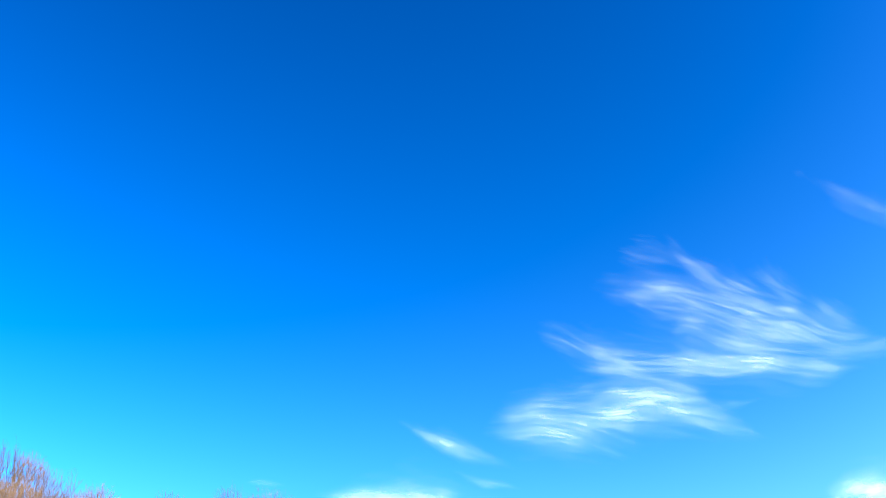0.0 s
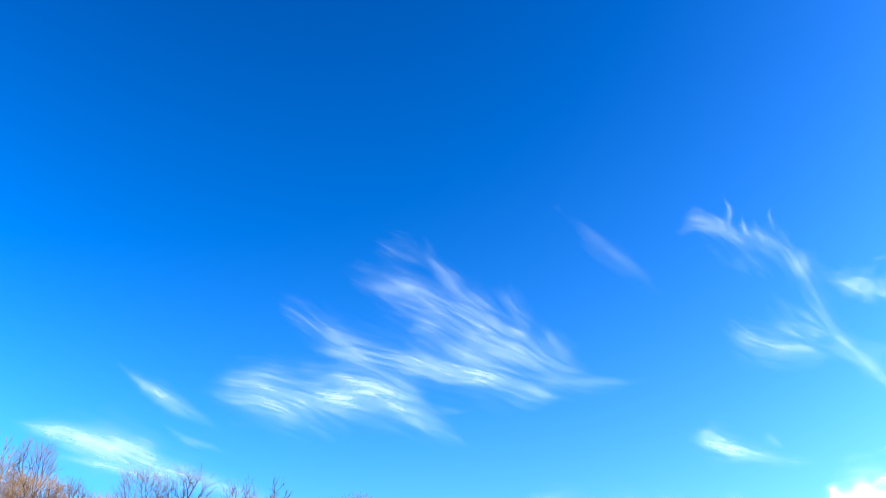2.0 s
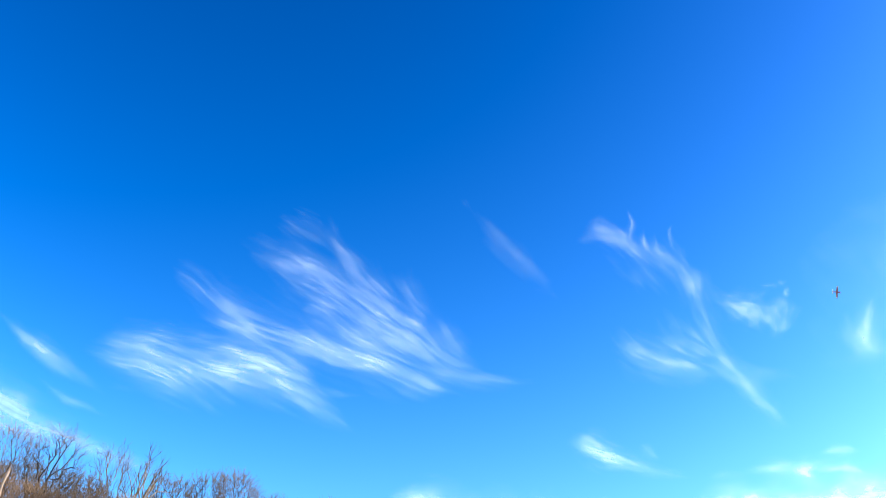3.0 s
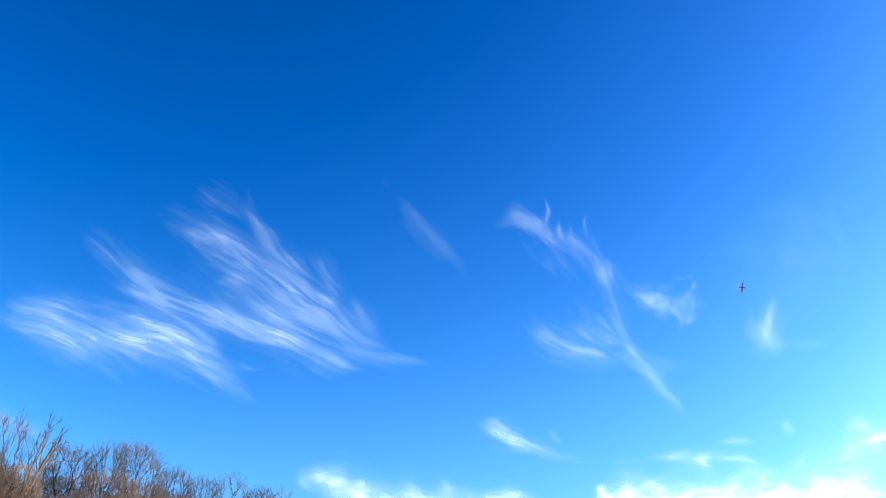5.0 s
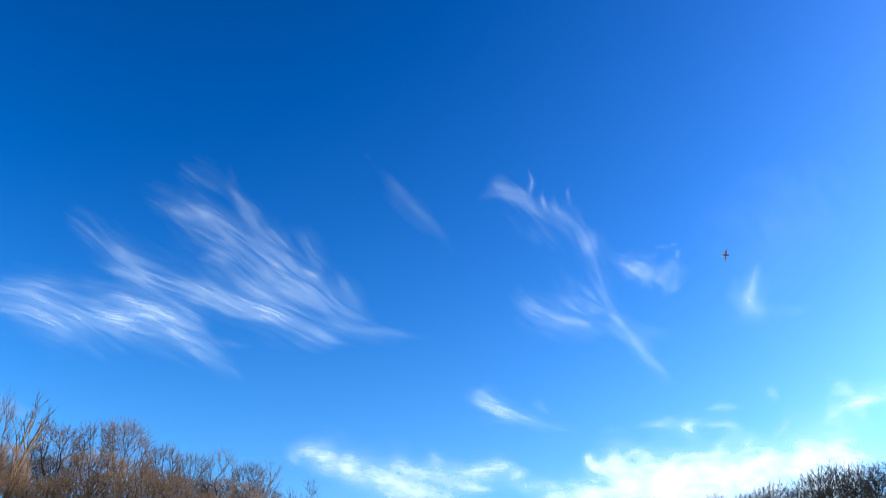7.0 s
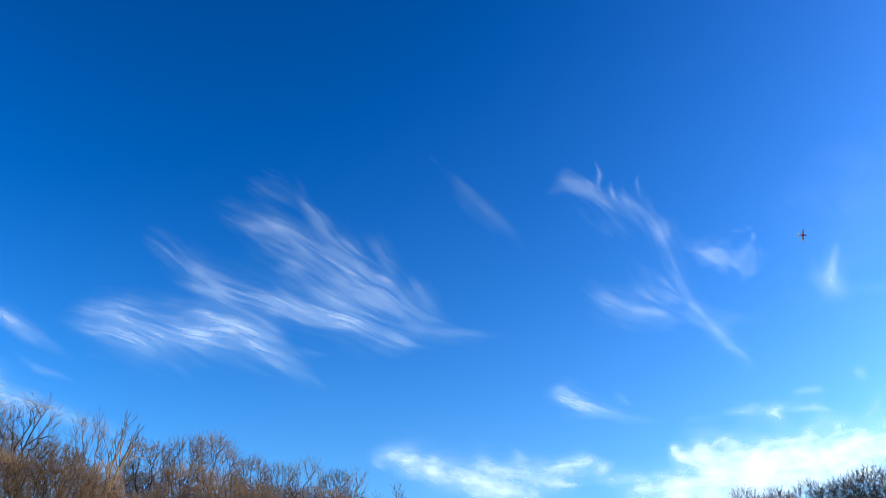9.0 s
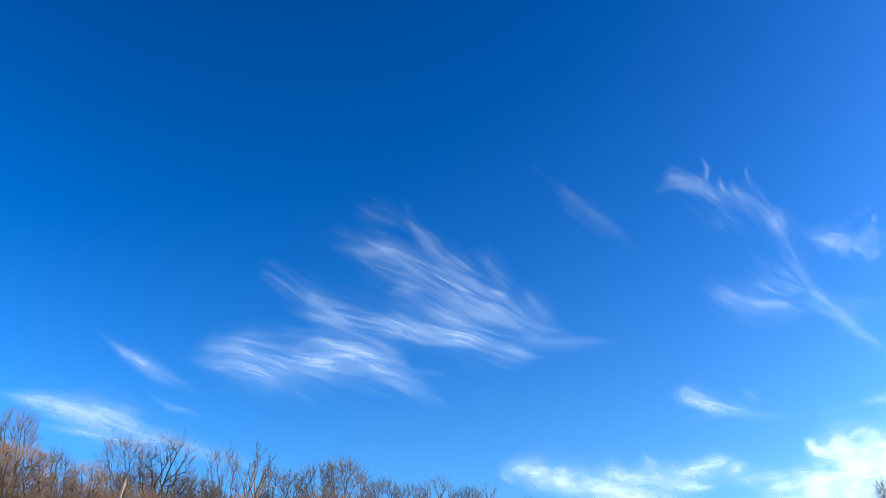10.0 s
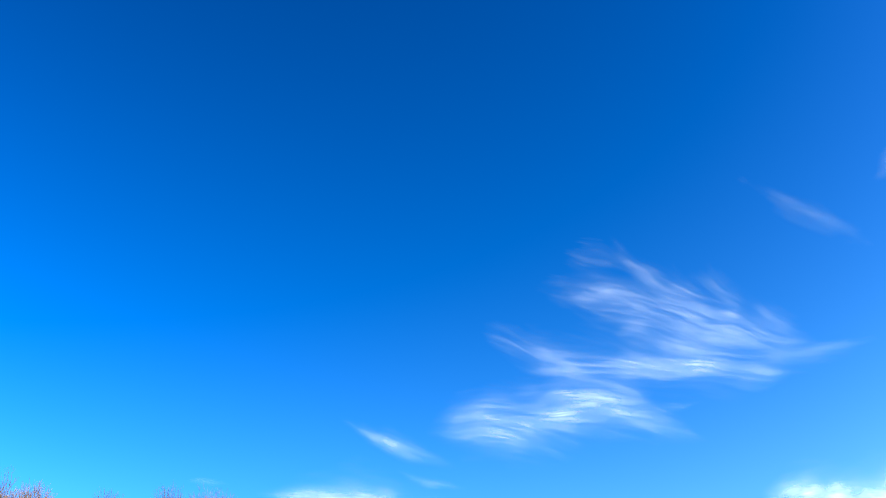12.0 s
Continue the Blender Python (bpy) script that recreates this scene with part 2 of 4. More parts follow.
def cirrus(label, away, rows, seed, thick=0.5, strands=0.32, threads=0.22, puffs=0.26, spread=1.25, pull=1.3, rough=0.14, slant=0.6, step=0.045, category="cloud"):
    """A cloud of ice combed out by the wind. rows: bent lines as three headings (compass, height), the breadth of the band and its
    thickness. strands, threads and puffs: how uneven it is in broad strands, fine threads and soft clumps. pull: the length of the strands."""
    rows = np.array(rows)
    az0, el0 = rows[:, 0:6:2].mean(), rows[:, 1:6:2].mean()
    squash = math.cos(radians(el0))
    pts = np.stack([(rows[:, 0:6:2] - az0) * squash, rows[:, 1:6:2] - el0], -1)
    rim = 0.5 + 3.2 * spread * rows[:, 6].max()
    lo, hi = pts.min((0, 1)) - rim, pts.max((0, 1)) + rim
    nx, ny = int((hi[0] - lo[0]) / step), int((hi[1] - lo[1]) / step)
    gx, gy = np.meshgrid(np.linspace(lo[0], hi[0], nx), np.linspace(lo[1], hi[1], ny), indexing="ij")
    wx, wy = gx + rough * 2.2 * fractal(gx * 1.2, gy * 1.2, seed), gy + rough * 2.2 * fractal(gx * 1.2, gy * 1.2, seed + 40)
    total, most, owner = np.zeros_like(gx), np.zeros_like(gx), np.zeros(gx.shape, int)
    ways = pts[:, 2] - pts[:, 0]
    flow = ways.sum(0) / (np.linalg.norm(ways.sum(0)) + 1e-9)
    fx, fy = np.full_like(gx, 0.004 * flow[0]), np.full_like(gx, 0.004 * flow[1])
    for number, (curve, (w, s)) in enumerate(zip(pts, rows[:, 6:8])):
        share, sway, tx, ty = band(wx, wy, curve, w * spread)
        share = s * share
        total += share
        turn = s * sway * np.where(fx * tx + fy * ty < 0, -1, 1)
        fx, fy = fx + turn * tx, fy + turn * ty
        owner[share > most] = number
        most = np.maximum(most, share)
    for _ in range(6):
        fx[1:-1, 1:-1] = 0.25 * (fx[:-2, 1:-1] + fx[2:, 1:-1] + fx[1:-1, :-2] + fx[1:-1, 2:])
        fy[1:-1, 1:-1] = 0.25 * (fy[:-2, 1:-1] + fy[2:, 1:-1] + fy[1:-1, :-2] + fy[1:-1, 2:])
    size = np.sqrt(fx * fx + fy * fy) + 1e-9
    fx, fy = fx / size, fy / size
    swirl = 0.5 * fractal(gx * 0.8, gy * 0.8, seed + 60, 2)
    fx, fy = fx * np.cos(swirl) - fy * np.sin(swirl), fx * np.sin(swirl) + fy * np.cos(swirl)
    reach_out = max(4, int(pull / step))
    grain = np.random.RandomState(seed + 5).rand(nx, ny)
    broad = even(comb(value_noise(gx * 3.4, gy * 3.4, seed + 6) + 0.8 * value_noise(gx * 7, gy * 7, seed + 7) + 0.7 * value_noise(gx * 13, gy * 13, seed + 8), fx, fy, reach_out))
    fine = even(comb(grain, fx, fy, int(reach_out * 0.6)))
    clump = even(fractal(wx * 1.1, wy * 1.1, seed + 120, 4))
    total = 0.5 * total + 0.5 * comb(total, fx, fy, max(4, int(0.45 * pull / step)))
    total = total * np.exp(strands * broad + threads * fine + puffs * clump - 0.5 * (strands ** 2 + threads ** 2 + puffs ** 2))
    dens = np.clip(1 - np.exp(-thick * total) - 0.006, 0, 1)
    keep = dens > 0.002
    cell = keep[:-1, :-1] | keep[1:, :-1] | keep[:-1, 1:] | keep[1:, 1:]
    used = np.zeros_like(keep)
    used[:-1, :-1] |= cell
    used[1:, :-1] |= cell
    used[:-1, 1:] |= cell
    used[1:, 1:] |= cell
    az, el = np.radians(az0 + gx / squash), np.radians(el0 + gy)
    far = away * np.sqrt(np.sin(radians(el0)) / np.sin(el)) * np.exp(-slant * (az - radians(az0))) + 6 * fractal(gx * 0.3, gy * 0.3, seed + 7, 2)
    xyz = np.stack([far * np.sin(az) * np.cos(el), far * np.cos(az) * np.cos(el), far * np.sin(el)], -1)
    base = xyz[used].mean(0)
    cloud = new("cloud")
    cloud.location = base
    tagged(cloud, label, category, "clouds in the sky")
    for mine in pieces_of(cell, owner, 60):
        i, j = np.nonzero(mine)
        index = np.full(keep.shape, -1)
        for a, b in ((0, 0), (1, 0), (1, 1), (0, 1)):
            index[i + a, j + b] = 0
        corner = index == 0
        index[corner] = np.arange(corner.sum())
        faces = np.stack([index[i, j], index[i + 1, j], index[i + 1, j + 1], index[i, j + 1]], -1)
        ob = mesh_object("wisp", xyz[corner] - base, faces.tolist(), CLOUD, cloud, smooth=True)
        layer = ob.data.attributes.new("thickness_of_ice", "FLOAT", "POINT")
        layer.data.foreach_set("value", dens[corner].astype(np.float32))
    return cloud


FAN_PLUME = [
    (11.94, 27.24, 17.56, 25.02, 25.00, 23.70, 0.27, 0.32),
    (11.03, 27.80, 16.90, 25.31, 23.90, 24.08, 0.72, 0.12),
    (13.94, 30.36, 19.44, 28.16, 24.92, 26.01, 0.45, 0.38),
    (15.31, 29.78, 19.81, 28.41, 23.98, 26.60, 0.37, 0.33),
    (19.88, 28.03, 24.49, 25.97, 28.38, 23.77, 0.55, 0.4),
    (25.47, 25.00, 28.16, 23.85, 32.86, 23.72, 0.27, 0.4),
    (16.25, 29.38, 19.57, 27.41, 23.61, 26.18, 0.48, 0.22),
    (19.41, 31.62, 20.67, 29.68, 23.23, 27.30, 0.24, 0.3),
    (20.32, 30.41, 21.96, 28.50, 23.98, 26.60, 0.30, 0.3),
]
FAN_FOOT = [
    (22.78, 29.57, 23.26, 27.88, 24.92, 25.92, 0.24, 0.3),
    (24.72, 29.21, 24.92, 27.67, 26.05, 25.63, 0.40, 0.24),
    (26.65, 27.04, 27.26, 25.34, 29.23, 23.83, 0.42, 0.3),
    (24.28, 25.95, 25.08, 26.42, 26.29, 25.36, 0.18, 0.6),
    (10.31, 28.38, 13.66, 26.55, 16.96, 25.03, 0.40, 0.28),
    (12.39, 26.97, 14.87, 25.55, 17.99, 24.89, 0.45, 0.3),
    (13.11, 25.99, 15.12, 25.32, 17.58, 24.93, 0.27, 0.42),
    (15.90, 25.34, 20.06, 24.69, 24.57, 23.76, 0.27, 0.62),
    (17.49, 25.39, 20.86, 24.79, 25.43, 23.63, 0.21, 0.6),
]
FAN_VEIL = [
    (20.32, 25.58, 23.00, 24.47, 25.64, 23.66, 0.37, 0.55),
    (23.67, 24.15, 25.45, 23.45, 27.82, 22.95, 0.27, 0.55),
    (18.69, 26.04, 19.26, 26.79, 20.95, 25.57, 0.24, 0.45),
    (18.53, 26.30, 19.91, 25.53, 22.10, 24.85, 0.37, 0.4),
    (21.46, 26.30, 22.49, 25.08, 24.75, 23.97, 0.37, 0.5),
    (20.05, 27.09, 24.15, 25.26, 28.61, 23.49, 1.21, 0.2),
    (16.64, 28.49, 21.84, 26.55, 26.36, 24.68, 1.03, 0.13),
    (15.98, 31.43, 18.05, 30.83, 20.81, 30.09, 0.72, 0.1),
]
cirrus("broad feathered fan of thin white cirrus cloud", 3100, FAN_PLUME + FAN_FOOT + FAN_VEIL, 3, thick=0.21, strands=0.32, threads=0.23, puffs=0.12, rough=0.18, spread=1.35)
BANK_COMB = [
    (7.25, 22.78, 10.23, 22.45, 14.00, 21.12, 0.33, 0.5),
    (7.89, 23.44, 10.55, 23.00, 13.63, 21.32, 0.30, 0.5),
    (7.06, 23.15, 9.01, 23.14, 11.58, 22.39, 0.55, 0.25),
    (9.08, 24.25, 11.20, 23.67, 13.26, 21.81, 0.40, 0.4),
    (12.40, 24.00, 15.80, 23.40, 20.32, 21.97, 0.45, 0.5),
    (11.60, 23.30, 14.20, 22.95, 16.94, 22.17, 0.4, 0.5),
    (12.49, 24.40, 15.43, 23.93, 19.08, 23.17, 0.33, 0.62),
    (16.03, 24.32, 18.04, 23.75, 19.45, 22.66, 0.30, 0.5),
]
BANK_BODY = [
    (16.76, 23.64, 19.36, 22.00, 22.37, 20.54, 0.27, 0.48),
    (18.48, 22.71, 20.13, 22.41, 23.05, 22.53, 0.12, 0.25),
    (7.50, 23.16, 13.03, 22.99, 19.50, 22.22, 0.91, 0.24),
    (12.99, 23.28, 16.19, 23.00, 20.18, 21.82, 0.61, 0.22),
    (13.57, 23.65, 16.80, 23.41, 20.11, 21.75, 0.42, 0.55),
    (15.33, 23.62, 17.78, 23.15, 19.78, 21.89, 0.34, 0.45),
    (15.90, 22.62, 18.32, 22.28, 21.42, 21.12, 0.32, 0.4),
    (7.61, 22.90, 10.62, 22.15, 14.13, 21.18, 0.3, 0.3),
    (8.99, 23.92, 11.41, 23.27, 14.56, 21.65, 0.34, 0.35),
]
cirrus("long combed bank of white cirrus cloud with ragged ends", 3200, BANK_COMB + BANK_BODY, 17, thick=0.24, strands=0.33, threads=0.23, puffs=0.12, rough=0.18, spread=1.35)
cirrus("small torn scrap of white cirrus cloud", 3250, [
    (1.85, 24.04, 4.42, 22.69, 7.61, 21.19, 0.18, 0.4),
    (3.18, 23.18, 5.52, 22.23, 8.39, 20.95, 0.27, 0.42),
    (5.07, 21.09, 6.63, 20.38, 9.08, 19.71, 0.12, 0.5),
], 23, thick=0.272)
cirrus("low streaked band of white cirrus behind the treetops", 3500, [
    (-1.83, 20.16, 0.77, 19.78, 5.14, 18.53, 0.21, 0.7),
    (0.57, 20.12, 2.64, 19.91, 5.40, 18.88, 0.33, 0.75),
    (1.19, 19.89, 4.79, 18.96, 10.64, 17.67, 0.24, 0.8),
    (2.69, 19.55, 6.94, 18.56, 13.73, 16.86, 0.24, 0.6),
    (-1.65, 20.02, 1.94, 19.80, 5.65, 18.89, 0.36, 0.5),
    (0.71, 20.01, 3.46, 19.67, 5.65, 18.89, 0.36, 0.6),
    (-0.41, 19.05, 3.36, 18.54, 8.79, 17.98, 0.15, 0.5),
    (-0.27, 19.98, 3.28, 19.38, 7.54, 18.59, 0.42, 0.3),
    (-2.56, 20.33, 0.61, 19.86, 3.60, 18.99, 0.24, 0.6),
    (-6.58, 20.99, -5.51, 20.97, -4.16, 20.73, 0.09, 0.3),
], 31, thick=0.33, spread=1.4, strands=0.26, threads=0.12, puffs=0.15)
cirrus("faint narrow diagonal streak of thin cirrus", 3000, [
    (27.1, 34.0, 29.1, 32.1, 31.3, 30.5, 0.14, 0.7),
    (28.6, 32.6, 30.9, 30.6, 33.8, 28.5, 0.2, 0.7),
    (27.7, 33.1, 31.2, 30.0, 36.2, 26.6, 0.34, 0.4),
    (29.1, 29.9, 30.9, 28.7, 33.2, 27.3, 0.4, 0.16),
], 41, thick=0.024, spread=1.9, strands=0.2, threads=0.1)
HOOK_HEAD = [
    (34.65, 31.01, 36.70, 31.33, 38.63, 30.63, 0.22, 0.45),
    (35.09, 31.98, 36.70, 31.70, 38.28, 30.94, 0.25, 0.35),
    (35.63, 31.63, 37.58, 30.94, 39.48, 29.41, 0.3, 0.42),
    (37.40, 31.03, 38.62, 29.88, 40.29, 27.89, 0.25, 0.2),
    (36.53, 30.64, 38.09, 29.28, 40.29, 27.74, 0.4, 0.14),
    (38.15, 32.65, 38.40, 31.84, 38.04, 31.03, 0.06, 1.3),
    (38.04, 31.39, 38.52, 30.63, 39.49, 30.02, 0.14, 0.6),
    (39.10, 31.44, 39.08, 30.78, 39.66, 30.10, 0.08, 1.2),
    (40.79, 31.64, 40.56, 30.99, 40.98, 30.19, 0.07, 0.6),
    (39.72, 31.19, 39.78, 30.52, 40.31, 29.79, 0.08, 0.8),
    (37.58, 31.85, 37.83, 31.09, 38.73, 30.24, 0.08, 0.6),
    (36.69, 32.00, 37.05, 31.33, 37.93, 30.64, 0.1, 0.4),
    (38.28, 30.94, 40.01, 30.16, 41.19, 29.22, 0.35, 0.35),
    (38.80, 30.63, 40.34, 29.55, 41.49, 28.16, 0.4, 0.22),
]
HOOK_TAIL = [
    (41.03, 30.73, 41.58, 28.91, 42.27, 26.94, 0.15, 0.42),
    (41.20, 29.68, 42.12, 27.24, 42.94, 25.12, 0.16, 0.6),
    (42.11, 26.94, 42.93, 24.97, 44.35, 23.29, 0.22, 0.6),
    (43.45, 24.36, 44.77, 22.39, 46.50, 20.56, 0.2, 0.75),
    (40.54, 30.60, 41.82, 28.00, 42.69, 25.28, 0.35, 0.25),
    (42.84, 24.98, 44.48, 22.84, 46.50, 20.56, 0.4, 0.25),
    (36.79, 26.71, 38.89, 24.90, 42.62, 23.94, 0.5, 0.5),
    (37.40, 25.81, 39.55, 24.60, 43.90, 23.75, 0.32, 0.4),
    (41.67, 24.41, 44.23, 23.86, 47.98, 23.31, 0.3, 0.35),
    (39.44, 27.76, 41.05, 25.32, 42.95, 24.08, 0.6, 0.28),
    (40.78, 27.13, 42.03, 25.30, 44.22, 23.74, 0.6, 0.28),
    (41.39, 30.12, 42.42, 27.98, 43.05, 25.86, 0.5, 0.16),
    (38.40, 25.96, 40.70, 24.73, 43.59, 23.91, 0.7, 0.2),
]
cirrus("hooked wispy cirrus cloud with thin upward spikes and a long tail", 3050, HOOK_HEAD + HOOK_TAIL, 47, thick=0.12, pull=0.8, spread=1.25, strands=0.32, threads=0.24, puffs=0.15, rough=0.16)
cirrus("small ragged puff of thin white cloud", 3150, [
    (46.6, 27.6, 46.4, 26.7, 46.0, 25.6, 0.34, 0.75),
    (47.1, 27.3, 46.7, 26.4, 46.2, 25.7, 0.26, 0.55),
    (45.9, 27.4, 45.7, 26.7, 46.1, 25.9, 0.24, 0.45),
    (42.17, 28.44, 44.12, 27.31, 46.17, 26.16, 0.35, 0.34),
    (43.32, 27.80, 44.75, 26.84, 46.35, 26.30, 0.2, 0.3),
    (43.2, 26.7, 44.8, 26.8, 46.4, 26.6, 0.4, 0.26),
    (43.6, 27.6, 44.9, 27.6, 46.1, 28.0, 0.3, 0.18),
    (45.5, 28.1, 46.0, 28.2, 46.7, 28.0, 0.06, 0.6),
    (46.4, 28.4, 46.7, 28.2, 47.0, 28.3, 0.06, 0.5),
    (47.1, 28.1, 46.9, 27.7, 47.0, 27.4, 0.1, 0.3),
], 53, thick=0.16, pull=0.4, strands=0.3, puffs=0.3)
cirrus("faint flame-shaped wisp of white cloud", 3150, [
    (51.6, 27.0, 51.0, 25.9, 50.6, 24.6, 0.18, 0.8),
    (51.3, 26.4, 50.7, 25.4, 50.7, 24.4, 0.3, 0.5),
    (49.8, 26.6, 50.2, 25.1, 51.4, 24.1, 0.4, 0.26),
    (50.0, 25.0, 50.8, 24.5, 52.2, 24.1, 0.42, 0.36),
    (51.4, 24.6, 52.9, 24.3, 55.0, 24.3, 0.3, 0.16),
    (50.4, 25.5, 51.0, 24.9, 51.7, 24.5, 0.6, 0.3),
], 59, thick=0.16, pull=0.5, strands=0.2, threads=0.08, puffs=0.15)
# faint sheet added to put the sun's hazy glow into this side of the sky
cirrus("thin hazy veil, barely whiter than the sky, added for the glow towards the sun", 2980, [
    (48.75, 32.66, 51.54, 28.34, 54.30, 24.50, 2.12, 0.3),
    (52.23, 33.14, 53.94, 29.12, 54.92, 24.43, 2.42, 0.34),
    (47.22, 27.02, 50.99, 23.99, 55.89, 21.49, 1.82, 0.26),
    (51.57, 28.55, 52.77, 28.95, 54.21, 28.04, 0.61, 0.2),
], 73, thick=0.05, step=0.1, strands=0.12, threads=0.05, puffs=0.15)
cirrus("small comma-shaped wisp of white cloud", 3300, [
    (34.17, 20.74, 36.40, 19.77, 40.31, 18.69, 0.33, 0.4),
    (34.39, 20.54, 36.40, 19.73, 40.09, 18.75, 0.21, 0.85),
    (34.74, 19.98, 35.39, 20.60, 36.40, 20.07, 0.18, 0.9),
    (34.78, 20.80, 35.95, 20.07, 38.16, 19.02, 0.24, 0.65),
    (38.16, 20.44, 38.63, 20.05, 39.15, 19.44, 0.12, 0.6),
    (38.80, 18.99, 39.88, 18.80, 41.38, 18.66, 0.15, 0.2),
], 61, thick=0.16, pull=0.8)
cirrus("row of small broken white cloud flecks", 3350, [
    (43.31, 18.77, 46.25, 18.90, 49.92, 18.54, 0.30, 0.3),
    (43.84, 18.81, 45.02, 18.92, 46.02, 18.67, 0.13, 0.8),
    (45.13, 18.96, 45.65, 19.18, 46.14, 18.87, 0.11, 0.69),
    (46.03, 18.65, 46.77, 18.88, 47.78, 19.20, 0.13, 1.03),
    (46.51, 18.97, 46.85, 18.58, 47.24, 18.27, 0.11, 0.92),
    (47.32, 18.68, 48.00, 18.72, 48.68, 18.68, 0.09, 1.03),
    (48.26, 18.58, 48.93, 18.73, 49.63, 18.42, 0.11, 1.03),
    (47.61, 19.60, 48.62, 19.67, 49.58, 19.42, 0.13, 0.69),
    (51.41, 18.15, 51.78, 18.53, 51.99, 18.96, 0.09, 0.8),
    (50.73, 17.62, 51.49, 18.16, 52.03, 17.74, 0.22, 0.39),
    (45.40, 18.32, 47.01, 18.09, 49.82, 17.54, 0.22, 0.23),
    (41.38, 18.66, 42.67, 18.78, 43.93, 18.55, 0.13, 0.3),
], 67, thick=0.204, pull=0.4, strands=0.2, threads=0.1, puffs=0.25, spread=1.4)
cirrus("bright white hooked scrap of cloud", 3350, [
    (54.05, 19.71, 54.74, 20.08, 55.40, 19.55, 0.27, 0.65),
    (54.08, 19.01, 55.40, 19.32, 56.19, 19.38, 0.18, 0.95),
    (54.79, 19.15, 56.19, 19.44, 57.75, 19.82, 0.27, 1),
    (56.30, 19.50, 55.53, 18.93, 56.12, 18.08, 0.21, 0.95),
    (53.51, 18.45, 54.15, 18.85, 55.37, 19.17, 0.30, 0.34),
    (50.85, 20.25, 51.34, 20.12, 51.83, 19.99, 0.21, 0.24),
    (57.04, 19.78, 58.93, 19.87, 60.93, 19.35, 0.27, 0.8),
], 71, thick=0.4, pull=0.5, strands=0.2, threads=0.1, puffs=0.3)
LOW_BANK_TOP = [
    (24.92, 17.32, 25.11, 16.86, 25.42, 16.45, 0.12, 0.45),
    (24.46, 17.23, 26.17, 17.23, 28.65, 16.89, 0.37, 0.3),
    (26.17, 16.96, 26.80, 17.08, 27.57, 17.08, 0.18, 0.6),
    (27.72, 17.02, 28.04, 17.10, 28.41, 16.99, 0.18, 0.5),
    (26.16, 16.26, 28.73, 16.43, 32.55, 15.58, 0.27, 0.95),
    (28.32, 16.20, 31.35, 15.62, 35.19, 14.85, 0.40, 0.95),
    (29.59, 16.98, 31.38, 16.60, 33.95, 16.04, 0.21, 0.7),
]
LOW_BANK_FOOT = [
    (32.56, 17.69, 32.83, 17.18, 33.31, 16.76, 0.21, 0.25),
    (34.15, 16.61, 35.97, 16.81, 37.29, 17.08, 0.21, 0.75),
    (37.29, 17.08, 37.28, 16.51, 36.50, 16.07, 0.24, 0.6),
    (32.59, 16.10, 34.60, 15.87, 36.74, 15.63, 0.12, 0.6),
    (31.41, 16.57, 34.42, 16.31, 36.81, 16.20, 0.42, 0.4),
    (25.85, 16.65, 28.02, 16.78, 32.59, 16.10, 0.48, 0.18),
]
cirrus("low bright bank of torn white cloud near the horizon", 3600, LOW_BANK_TOP + LOW_BANK_FOOT, 79, thick=0.78, pull=0.6, spread=1.35, strands=0.2, threads=0.08, puffs=0.25)
GLARE_TOP = [
    (41.00, 17.30, 41.50, 16.99, 42.99, 15.77, 0.21, 1.1),
    (42.06, 16.96, 42.65, 17.29, 43.36, 16.87, 0.21, 1),
    (41.29, 16.74, 42.76, 16.74, 44.73, 16.33, 0.27, 1),
    (43.91, 16.66, 45.38, 16.90, 46.68, 17.48, 0.21, 1.1),
    (44.14, 16.26, 46.97, 16.45, 49.96, 16.35, 0.42, 1.4),
    (41.66, 16.07, 44.49, 16.04, 47.99, 15.93, 0.37, 1.4),
    (38.34, 15.26, 41.16, 15.48, 44.05, 15.54, 0.21, 1.3),
    (41.75, 15.56, 44.90, 15.54, 48.23, 15.41, 0.30, 1.5),
    (47.95, 16.04, 49.97, 16.67, 52.01, 17.27, 0.27, 1.4),
    (46.89, 15.91, 49.12, 16.18, 51.58, 16.45, 0.37, 1.4),
]
GLARE_FOOT = [
    (37.85, 14.72, 43.95, 14.82, 49.93, 14.73, 0.48, 1.4),
    (46.78, 15.20, 49.27, 15.43, 52.16, 15.43, 0.40, 1.2),
    (42.60, 17.80, 45.14, 17.20, 47.71, 17.55, 0.37, 0.22),
    (46.51, 17.10, 49.09, 17.55, 51.64, 18.10, 0.42, 0.22),
    (42.80, 17.08, 43.43, 17.43, 44.35, 17.76, 0.15, 0.5),
    (50.83, 16.70, 53.46, 16.72, 56.32, 16.04, 0.66, 1.5),
    (49.54, 15.47, 53.18, 15.37, 55.97, 14.54, 0.79, 1.4),
    (45.97, 17.25, 47.66, 17.22, 49.60, 17.31, 0.15, 0.5),
    (36.46, 15.88, 38.85, 15.87, 41.23, 16.09, 0.24, 0.35),
]
cirrus("dazzling thick white cloud bank low over the wood", 3650, GLARE_TOP + GLARE_FOOT, 83, thick=1.1, pull=0.6, strands=0.2, threads=0.06, puffs=0.3)


# ---- trees ----


